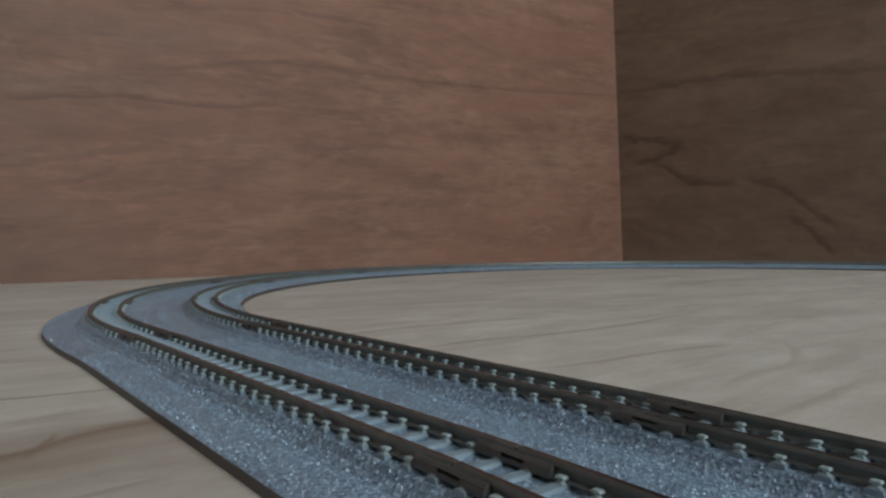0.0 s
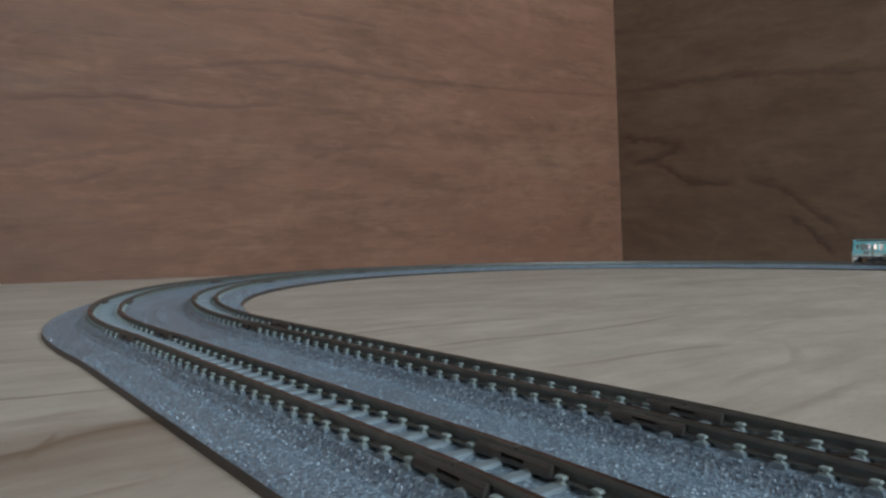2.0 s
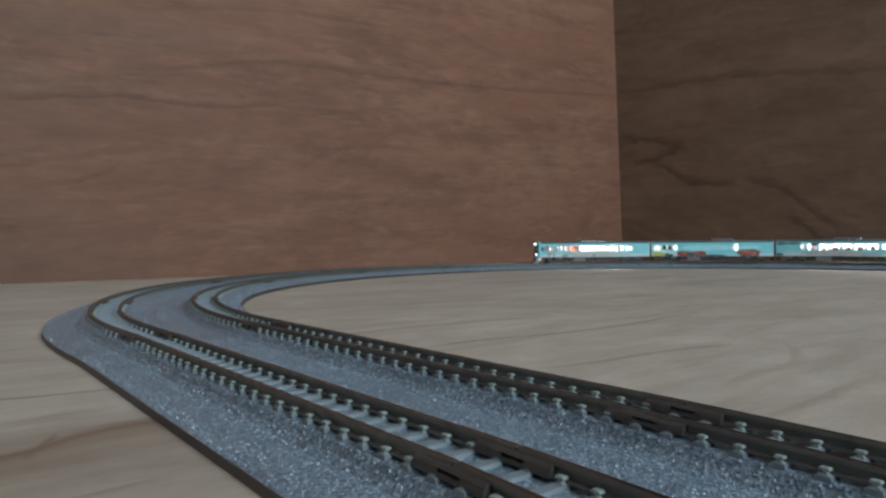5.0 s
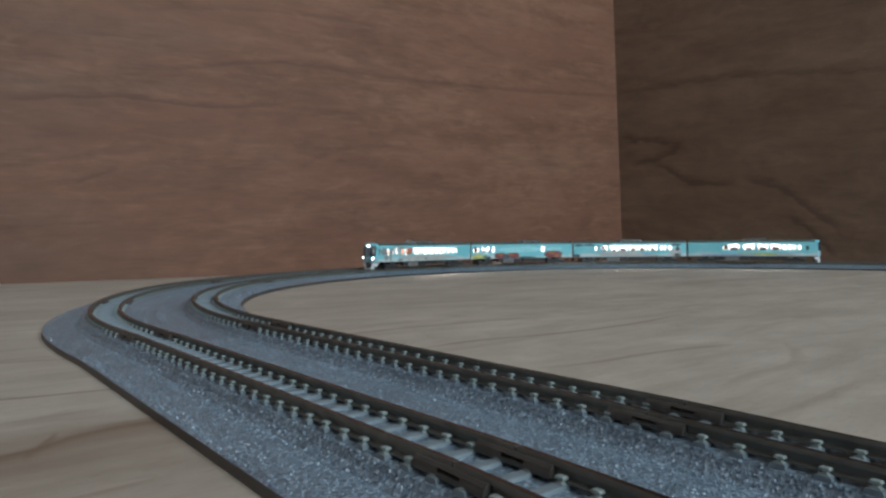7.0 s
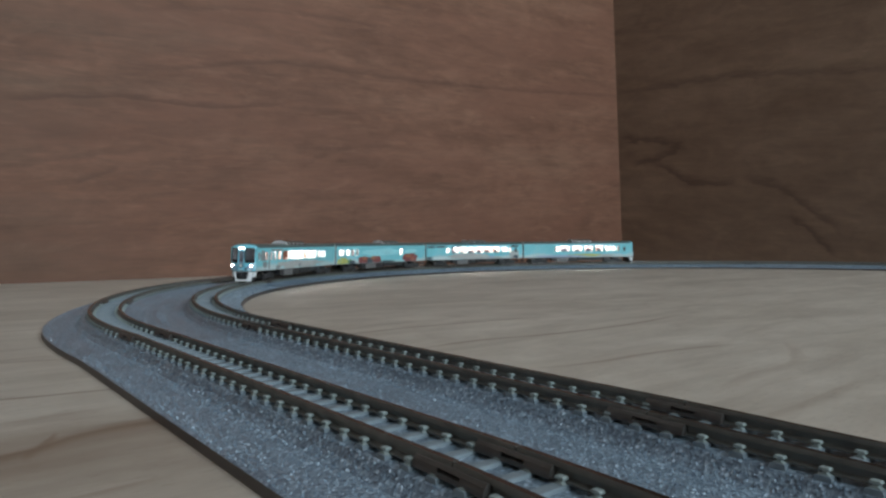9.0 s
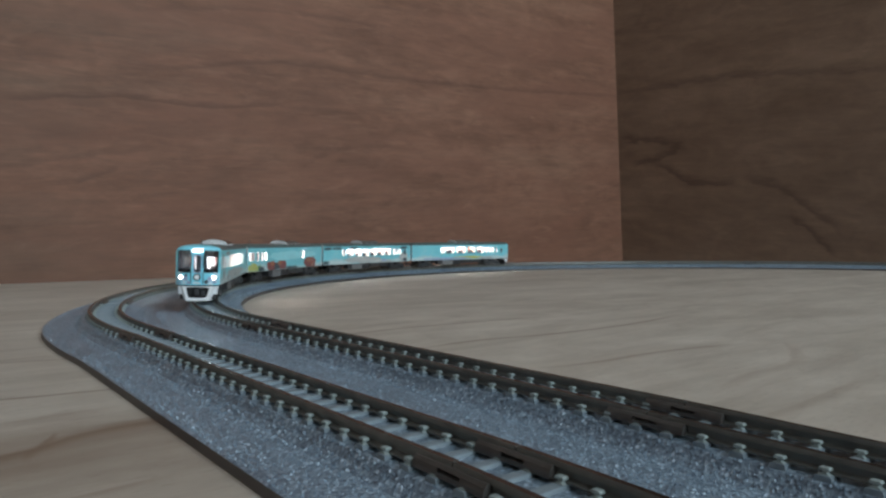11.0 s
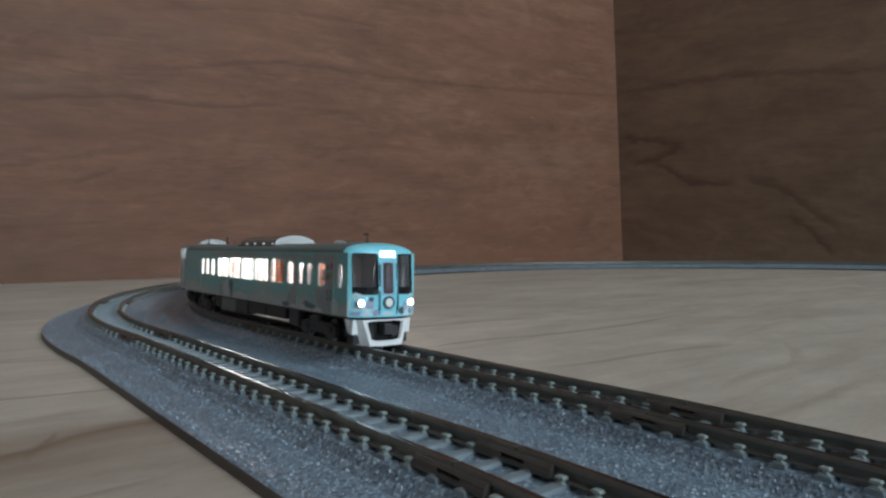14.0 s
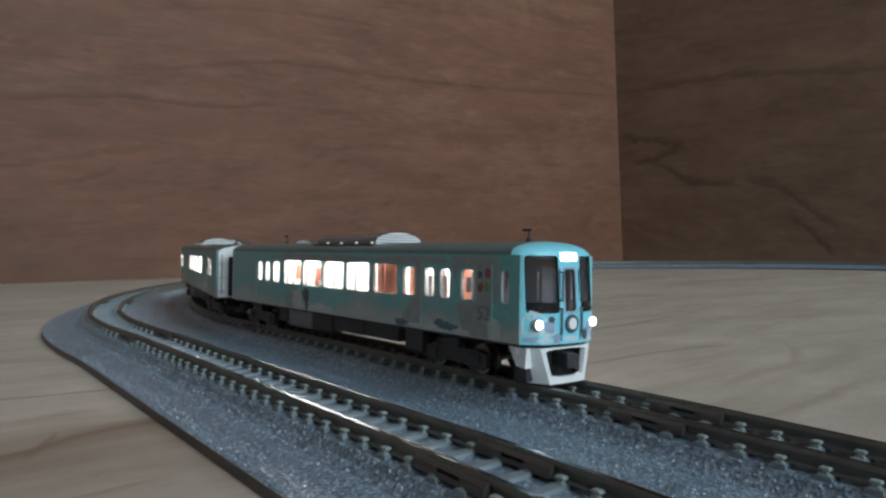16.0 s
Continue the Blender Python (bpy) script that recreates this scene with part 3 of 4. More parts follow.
def panel(bm, us, vs, holes, outer, inner, radius=0.0, mats=(0, 1), u_unit=1.0):
    """A shell between the maps outer(u, v) and inner(u, v) with rectangular openings (u0, u1, v0, v1) through it, their corners rounded."""
    us = sorted(set(round(u, 4) for u in us) | {round(h[i], 4) for h in holes for i in (0, 1)})
    vs = sorted(set(round(v, 4) for v in vs) | {round(h[i], 4) for h in holes for i in (2, 3)})
    cache = {}

    def vert(side, u, v):
        key = (side, u, v)
        if key not in cache:
            cache[key] = bm.verts.new([c * MM for c in (outer if side == 0 else inner)(u, v)])
        return cache[key]

    def is_open(i, j):
        if not (0 <= i < len(us) - 1 and 0 <= j < len(vs) - 1):
            return None
        u, v = (us[i] + us[i + 1]) / 2, (vs[j] + vs[j + 1]) / 2
        return any(h[0] < u < h[1] and h[2] < v < h[3] for h in holes)

    for i in range(len(us) - 1):
        for j in range(len(vs) - 1):
            if is_open(i, j):
                continue
            cs = [(us[i], vs[j]), (us[i + 1], vs[j]), (us[i + 1], vs[j + 1]), (us[i], vs[j + 1])]
            for side in (0, 1):
                f = bm.faces.new([vert(side, *c) for c in cs])
                f.material_index = mats[side]
            for (di, dj), (p0, p1) in zip(((0, -1), (1, 0), (0, 1), (-1, 0)), ((0, 1), (1, 2), (2, 3), (3, 0))):
                beside = is_open(i + di, j + dj)
                if beside is not False:
                    f = bm.faces.new([vert(0, *cs[p0]), vert(0, *cs[p1]), vert(1, *cs[p1]), vert(1, *cs[p0])])
                    f.material_index = mats[1] if beside else mats[0]
    if radius:
        for u0, u1, v0, v1 in holes:
            r = min(radius, (u1 - u0) * u_unit * 0.35, (v1 - v0) * 0.35)
            for cu, cv, su, sv in ((u0, v0, 1, 1), (u1, v0, -1, 1), (u1, v1, -1, -1), (u0, v1, 1, -1)):
                arc = [(cu + su * r / u_unit * (1 - math.cos(a)), cv + sv * r * (1 - math.sin(a))) for a in (0, 0.39, 0.785, 1.18, 1.571)]
                for side, fn in ((0, outer), (1, inner)):
                    c0 = bm.verts.new([c * MM for c in fn(cu, cv)])
                    vv = [bm.verts.new([c * MM for c in fn(u, v)]) for u, v in arc]
                    for q0, q1 in zip(vv, vv[1:]):
                        bm.faces.new((c0, q0, q1)).material_index = mats[side]


def nose(u, v):
    """The cab's rounded front; u from -1 to 1 across, v the height. Above the eaves it rolls back into the roof."""
    if v <= ZE:
        lean = max(0.0, v - 12.0) * 0.07
        return HN - 1.6 + 3.4 * (1 - abs(u) ** 3.2) - lean, u * HW * (1 - 0.012 * abs(u) ** 8), v
    k = min(1.0, (v - ZE) / 3.0) * math.pi / 2
    face = HN - 1.6 + 3.4 * (1 - abs(u) ** 3.2) - (ZE - 12.0) * 0.07
    top = ZE + 2.5 * max(0.0, 1 - u * u) ** 0.45
    return 63.2 + (face - 63.2) * math.cos(k), u * HW, ZE + (top - ZE) * math.sin(k)


def inward(fn, t):
    def g(u, v):
        x, y, z = fn(u, v)
        return x - t, y * (1 - t / 20.0), z
    return g


def blob(rng, cx, cz, rx, rz, n=14, rough=0.3):
    """An uneven leafy outline."""
    out = []
    for i in range(n):
        a = 2 * math.pi * i / n
        k = 1 + rough * (rng.random() - 0.5) * 2
        out.append((cx + rx * k * math.cos(a), cz + rz * k * math.sin(a)))
    return out


def print_on_side(root, side, outline, mat, lift):
    """A printed shape on a car's side, a film a few hundredths of a millimetre thick."""
    lo, hi = ZB + 0.15, ZE - 0.3
    pts = [(x, min(hi, max(lo, z))) for x, z in outline]
    bm = bmesh.new()
    y0, y1 = side * HW, side * (HW + lift)
    prism(bm, pts, min(y0, y1), max(y0, y1), "y")
    return part("printed_motif", bm, mat, root)


def bogie(root, x):
    b = empty("bogie")
    b.parent = root
    b.matrix_local = Matrix.Translation((x * MM, 0, 0))
    for sg in (-1, 1):
        bm = bmesh.new()
        prism(bm, [(-9.4, 1.9), (-7.8, 0.9), (-5.0, 0.9), (-3.4, 1.7), (3.4, 1.7), (5.0, 0.9), (7.8, 0.9), (9.4, 1.9), (9.2, 3.9), (6.5, 4.6), (3.2, 4.4), (2.6, 5.6), (-2.6, 5.6), (-3.2, 4.4), (-6.5, 4.6), (-9.2, 3.9)],
              sg * 6.1 if sg > 0 else -7.2, 7.2 if sg > 0 else -6.1, "y")
        for ax in (-6.4, 6.4):
            box(bm, ax - 1.3, ax + 1.3, sg * 7.2 if sg > 0 else -7.7, 7.7 if sg > 0 else -7.2, 1.9, 3.9, 0.25)
        box(bm, -2.2, 2.2, 7.0 * sg if sg > 0 else -8.0, 8.0 if sg > 0 else -7.0, 4.5, 6.4, 0.3)
        part("side_frame", bm, M_BOGIE, b)
    bm = bmesh.new()
    box(bm, -2.4, 2.4, -6.2, 6.2, 3.2, 6.9)
    part("bolster", bm, M_DARK, b)
    wheels = []
    for ax in (-6.4, 6.4):
        bm = bmesh.new()
        for sg in (-1, 1):
            disc(bm, (0, sg * 4.1 if sg > 0 else -5.7, 0), 2.8, 1.6, "y", 20)
            disc(bm, (0, sg * 3.6 if sg > 0 else -4.1, 0), 3.15, 0.5, "y", 20)
            for k in range(6):
                a = k * math.pi / 3
                disc(bm, (1.7 * math.cos(a), sg * 5.68 if sg > 0 else -5.83, 1.7 * math.sin(a)), 0.35, 0.15, "y", 6)
        disc(bm, (0, -5.7, 0), 0.6, 11.4, "y", 10)
        w = part("wheelset", bm, M_WHEEL, b, "small metal wheels on their axle")
        w.matrix_local = Matrix.Translation((ax * MM, 0, 2.8 * MM))
        wheels.append(w)
    return b, wheels


def rectangles(spans, z0, z1):
    return [(a, b, z0, z1) for a, b in spans]


BIG0, BIG1, SMALL0, SMALL1 = 20.6 - ZR, 26.9 - ZR, 20.8 - ZR, 26.4 - ZR
LEAD = rectangles([(-25.9, -15.8), (-14.6, -4.6), (-3.4, 6.6), (8.1, 18.0), (19.8, 29.2)], BIG0, BIG1) \
    + rectangles([(-43.4, -40.5), (-38.5, -35.4), (-33.0, -29.0), (31.6, 35.6), (38.9, 41.9), (44.0, 46.9), (50.3, 54.1), (61.2, 63.1)], SMALL0, SMALL1)
KITCHEN_L = rectangles([(54.0, 61.5), (47.5, 51.5), (41.5, 45.5), (36.0, 39.5), (-27.5, -22.0)], SMALL0, SMALL1)
KITCHEN_R = rectangles([(47.5, 51.5), (41.5, 45.5), (-61.0, -53.5)], SMALL0, SMALL1) + rectangles([(2.0, 12.0), (14.0, 24.0), (-10.0, 0.0), (-22.0, -12.0)], BIG0, BIG1)
SALOON = rectangles([(24.5, 33.0), (13.5, 22.5), (3.0, 12.0), (-8.5, 1.0), (-19.5, -10.0), (-31.0, -21.0)], BIG0, BIG1) \
    + rectangles([(36.0, 39.8), (-37.5, -34.0), (-41.5, -39.0), (-47.0, -44.0)], SMALL0, SMALL1)
TAIL = rectangles([(10.5, 21.5), (-4.8, 6.8), (-18.0, -8.0), (-30.5, -20.5)], BIG0, BIG1) \
    + rectangles([(23.0, 27.5), (-36.5, -32.5), (-40.5, -38.3), (-45.0, -42.2), (-50.0, -47.0)], SMALL0, SMALL1)


def cooler(root, x0, x1):
    """The roof cooler: an arched box on a dark base, louvred ends and small brackets along its foot."""
    arch = [(6.6 * math.cos(a), 24.2 + 2.95 * math.sin(a) ** 0.8) for a in [math.pi * i / 14 for i in range(15)]]
    bm = bmesh.new()
    prism(bm, arch, x0, x1, "x")
    smooth(part("roof_cooler", bm, M_COOLER, root, "glossy arched roof cooler, darkened as if shaded"), 35)
    for x, sg in ((x1, 1), (x0, -1)):
        bm = bmesh.new()
        prism(bm, [(y * 0.97, 24.2 + (z - 24.2) * 0.97) for y, z in arch], min(x, x + sg * 0.1), max(x, x + sg * 0.1), "x")
        part("cooler_end", bm, M_VENT, root, "louvred cooler end, whitened as if lit")
    for x, sg in ((x1, 1), (x0, -1)):
        for k in range(4):
            z = 24.72 + k * 0.58
            w = 6.1 * math.sqrt(max(0.05, 1 - ((z - 24.2) / 3.2) ** 2))
            bm = bmesh.new()
            box(bm, min(x, x + sg * 0.16), max(x, x + sg * 0.16), -w, w, z - 0.10, z + 0.10)
            part("louvre", bm, M_SLOT, root)
    bm = bmesh.new()
    box(bm, x0 - 1.5, x1 + 0.4, -7.2, 7.2, 23.55, 24.35, 0.2)
    part("cooler_base", bm, M_DARK, root)
    # brackets, white for the glints they catch
    for k in range(4):
        xk = x1 - 1.0 - 7.0 * k
        for sg in (-1, 1):
            bm = bmesh.new()
            box(bm, xk - 0.24, xk + 0.24, min(sg * 6.5, sg * 7.1), max(sg * 6.5, sg * 7.1), 24.3, 24.85)
            part("bracket", bm, M_SKIRT, root)


def cab_front(root, sg):
    """The driving end: a rounded nose with windscreens, door, lights, handrails, emblem and skirt. sg: 1 front, -1 rear."""
    def turn(fn):
        return lambda u, v: (sg * fn(u, v)[0], sg * fn(u, v)[1], fn(u, v)[2])
    out, inn = turn(nose), turn(inward(nose, 0.6))
    z0, z1 = 19.4 - ZR, 29.15 - ZR
    holes = [(-0.91, -0.29, z0, z1), (0.29, 0.91, z0, z1), (-0.15, 0.15, 19.6 - ZR, 26.9 - ZR)]
    us = [-1 + i / 12 for i in range(25)]
    vs = [ZB, ZB + 2.5, 10.0, 12.0, 14.0, 16.0, 18.0, 20.0, ZE, ZE + 0.5, ZE + 1.0, ZE + 1.5, ZE + 2.0, ZE + 2.5, ZE + 3.0]
    bm = bmesh.new()
    panel(bm, us, vs, holes, out, inn, 0.7, (0, 1), HW)
    smooth(part("cab_shell", bm, [M_AQUA, M_DARK], root, "rounded aqua cab front"), 40)

    def sheet(name, u0, u1, v0, v1, lift, mat, label="", n=6, frame_w=0.0):
        b2 = bmesh.new()
        f = turn(lambda u, v: (nose(u, v)[0] + lift, nose(u, v)[1], nose(u, v)[2]))
        g = turn(lambda u, v: (nose(u, v)[0] + lift - 0.14, nose(u, v)[1], nose(u, v)[2]))
        hs = [(u0 + frame_w, u1 - frame_w, v0 + frame_w * 9, v1 - frame_w * 9)] if frame_w else []
        panel(b2, [u0 + (u1 - u0) * i / n for i in range(n + 1)], [v0, v1], hs, f, g, 0.0 if not frame_w else 0.12, (0, 0))
        return part(name, b2, mat, root, label)

    for u0, u1 in ((-0.92, -0.28), (0.28, 0.92)):
        sheet("windscreen", u0, u1, z0 - 0.15, z1 + 0.1, -0.4, M_SCREEN, "dark windscreen glass")
        sheet("windscreen_frame", u0 - 0.02, u1 + 0.02, z0 - 0.35, z1 + 0.25, -0.22, M_BLACK, "black rubber frame", 8, 0.05)
        sheet("windscreen_skirt", u0, u1, z0 - 0.2, z0 + 1.8, -0.05, M_BLACK, "black lower windscreen edge")
    for u0, u1 in ((-0.70, -0.34), (0.36, 0.72)):      # wipers, slanting up from the sill
        b2 = bmesh.new()
        for k in range(6):
            ua, ub = u0 + (u1 - u0) * k / 6, u0 + (u1 - u0) * (k + 1) / 6
            xa, ya, _ = nose(ua, 13.2)
            xb, yb, _ = nose(ub, 13.2)
            za, zb2 = 12.6 + 0.5 * k / 6, 12.6 + 0.5 * (k + 1) / 6
            q = [b2.verts.new([c * MM for c in (sg * (x + dx), sg * y, z + dz)]) for x, y, z in ((xa, ya, za), (xb, yb, zb2)) for dx, dz in ((0.1, -0.09), (0.28, -0.09), (0.28, 0.09), (0.1, 0.09))]
            for f in ((0, 1, 5, 4), (1, 2, 6, 5), (2, 3, 7, 6), (3, 0, 4, 7)):
                b2.faces.new([q[n] for n in f])
        part("wiper", b2, M_BLACK, root, "thin black wiper")
    sheet("door_window", -0.16, 0.16, 19.5 - ZR, 27.0 - ZR, -0.1, M_SCREEN, "dark door glass", 3)
    sheet("door_window_frame", -0.18, 0.18, 19.3 - ZR, 27.2 - ZR, 0.06, M_MAUVE, "grey door window frame", 4, 0.035)
    sheet("destination_sign", -0.22, 0.22, 28.3 - ZR, 29.6 - ZR, 0.06, M_SIGN, "glowing white sign")
    for u in (-0.26, 0.26):
        sheet("door_edge", u - 0.012, u + 0.012, ZB + 0.6, 27.0 - ZR, 0.1, M_BRANCH, "", 1)
        x, y, z = nose(u * 1.04, 15.0)
        bm = bmesh.new()
        for za, zb in ((9.0, 13.2), (14.6, 19.4)):
            disc(bm, (sg * (x + 0.55), sg * y, za), 0.16, zb - za, "z", 8)
            for zz in (za, zb):
                box(bm, min(sg * (x - 0.3), sg * (x + 0.6)), max(sg * (x - 0.3), sg * (x + 0.6)), sg * y - 0.14, sg * y + 0.14, zz - 0.14, zz + 0.14)
        part("handrail", bm, M_BRANCH, root, "thin vertical handrail")
    x, y, z = nose(0.0, 10.6)
    bm = bmesh.new()
    disc(bm, (sg * (x + 0.05) - (0 if sg > 0 else 0.35), 0, 10.6), 1.55, 0.35, "x", 20)
    part("emblem", bm, M_BRANCH, root, "round dark ring emblem")
    bm = bmesh.new()
    disc(bm, (sg * (x + 0.4) - (0 if sg > 0 else 0.1), 0, 10.6), 1.0, 0.1, "x", 18)
    part("emblem_face", bm, M_SKIRT, root, "pale round emblem face")
    for u in (-0.74, 0.74):
        x, y, z = nose(u, 10.55)
        lens = empty("headlight")
        lens.parent = root
        bm = bmesh.new()
        disc(bm, (sg * (x - 0.9) - (0 if sg > 0 else 1.3), sg * y, 10.55), 1.05, 1.3, "x", 18)
        part("bezel", bm, M_PALE, lens)
        bm = bmesh.new()
        disc(bm, (sg * (x + 0.42) - (0 if sg > 0 else 0.12), sg * y, 10.55), 0.68, 0.12, "x", 18)
        part("lens", bm, M_HEAD if sg > 0 else M_SLOT, lens, "glowing white headlight" if sg > 0 else "unlit lamp")
    rng = random.Random(11 if sg > 0 else 12)

    def blot(u, v, ru, rv, mat, lift):
        """A printed blot that follows the nose."""
        b2 = bmesh.new()
        ring = [(max(-0.97, min(0.97, u + ru * math.cos(a) * rng.uniform(0.75, 1.2))), max(ZB + 0.1, v + rv * math.sin(a) * rng.uniform(0.75, 1.2))) for a in [k * math.pi / 7 for k in range(14)]]
        for h in (lift, 0.0):
            f = turn(lambda p, q: (nose(p, q)[0] + h, nose(p, q)[1], nose(p, q)[2]))
            c0 = b2.verts.new([c * MM for c in f(u, v)])
            vv = [b2.verts.new([c * MM for c in f(*p)]) for p in ring]
            for q0, q1 in zip(vv, vv[1:] + vv[:1]):
                b2.faces.new((c0, q0, q1))
        part("printed_motif", b2, mat, root)
    for u, v, ru, rv, mat, lift in ((-0.80, 10.6, 0.22, 2.2, M_NOSE, 0.03), (0.82, 10.4, 0.20, 2.1, M_NOSE, 0.03), (-0.52, 10.2, 0.12, 1.3, M_MAUVE, 0.04), (0.54, 9.8, 0.10, 1.2, M_MAUVE, 0.04),
                                    (-0.60, 8.4, 0.30, 1.0, M_NOSE, 0.05), (0.60, 8.3, 0.30, 1.0, M_NOSE, 0.05), (-0.36, 8.2, 0.10, 0.8, M_MAUVE, 0.06), (0.40, 8.6, 0.10, 0.9, M_BRANCH, 0.06),
                                    (-0.84, 8.0, 0.12, 0.5, M_MAUVE, 0.06), (0.0, 8.0, 0.20, 0.5, M_NOSE, 0.05), (-0.48, 11.4, 0.06, 0.5, M_BRANCH, 0.07), (0.76, 8.4, 0.10, 0.6, M_MAUVE, 0.07)):
        blot(u, v, ru, rv, mat, lift)
    # skirt: a white plough with an open middle
    bm = bmesh.new()

    def plough(u, v):
        w = 8.7 - 0.42 * (6.6 - v)
        return sg * (HN + 0.9 - 0.6 * abs(u) ** 2 - 3.6 * max(0.0, abs(u) - 0.72) / 0.28 + 0.10 * (6.6 - v)), sg * u * w, v

    def plough_in(u, v):
        x, y, z = plough(u, v)
        return x - sg * 0.7, y * 0.93, z
    panel(bm, sorted([-1 + i / 8 for i in range(17)] + [-0.72, 0.72]), [0.35, 3.0, 6.5], [(-0.60, 0.60, 1.5, 6.2)], plough, plough_in, 0.5, (0, 0))
    smooth(part("skirt", bm, M_SKIRT, root, "white skirt with an open middle"), 40)
    for side in (-1, 1):
        bm = bmesh.new()
        y = side * 8.0
        prism(bm, [(sg * (HN - 0.9), 6.5), (sg * (HN - 1.2), 3.0), (sg * (HN - 3.4), 3.3), (sg * (HN - 5.2), 6.5)], min(y, y - side * 1.6), max(y, y - side * 1.6), "y")
        part("skirt_side", bm, M_SKIRT, root)
    bm = bmesh.new()
    box(bm, min(sg * (HN - 4.5), sg * (HN - 1.5)), max(sg * (HN - 4.5), sg * (HN - 1.5)), -7.4, 7.4, 0.7, 6.9)
    part("coupler_pocket", bm, M_DARK, root)
    bm = bmesh.new()
    box(bm, min(sg * (HN - 1.5), sg * (HN + 2.2)), max(sg * (HN - 1.5), sg * (HN + 2.2)), -1.1, 1.1, 2.9, 5.6, 0.3)
    box(bm, min(sg * (HN - 1.5), sg * (HN + 1.0)), max(sg * (HN - 1.5), sg * (HN + 1.0)), 1.6, 3.4, 2.4, 5.0, 0.2)
    part("coupler", bm, M_BOGIE, root, "dark grey coupler block")
    # cab inside: a dark compartment with two narrow openings to the saloon
    def span(a, b):
        return min(sg * a, sg * b), max(sg * a, sg * b)
    bm = bmesh.new()
    box(bm, *span(53.6, 54.0), -8.6, 8.6, ZB + 1, 13.6)
    box(bm, *span(53.6, 54.0), -2.0, 2.0, 13.6, ZE - 0.1)
    box(bm, *span(53.6, 54.0), -8.6, 8.6, 19.0, ZE - 0.1)
    box(bm, *span(54.0, 60.5), -8.4, 8.4, ZE - 1.0, ZE - 0.7)
    box(bm, *span(54.0, 59.0), -1.8, 1.8, ZB + 1, ZE - 0.1)
    for side in (-1, 1):
        y0, y1 = sorted((side * 8.2, side * 8.55))
        box(bm, *span(54.2, 60.8), y0, y1, ZB + 1, ZE - 0.1)
        y0, y1 = sorted((side * 7.6, side * 8.5))
        box(bm, *span(53.6, 54.0), y0, y1, 13.6, ZE - 0.1)
    for side in (-1, 1):      # low panels added to cut the saloon light seen through the windscreens
        y0, y1 = sorted((side * 3.4, side * 7.6))
        box(bm, *span(53.0, 53.3), y0, y1, 13.6, 15.2)
    part("cab_bulkhead", bm, M_SLOT_DARK, root, "dark cab lining")
    bm = bmesh.new()
    box(bm, min(sg * (HN - 3.4), sg * (HN - 1.0)), max(sg * (HN - 3.4), sg * (HN - 1.0)), -8.0, -2.5, ZB + 1, 13.6, 0.4)
    part("driver_desk", bm, M_SLOT, root)


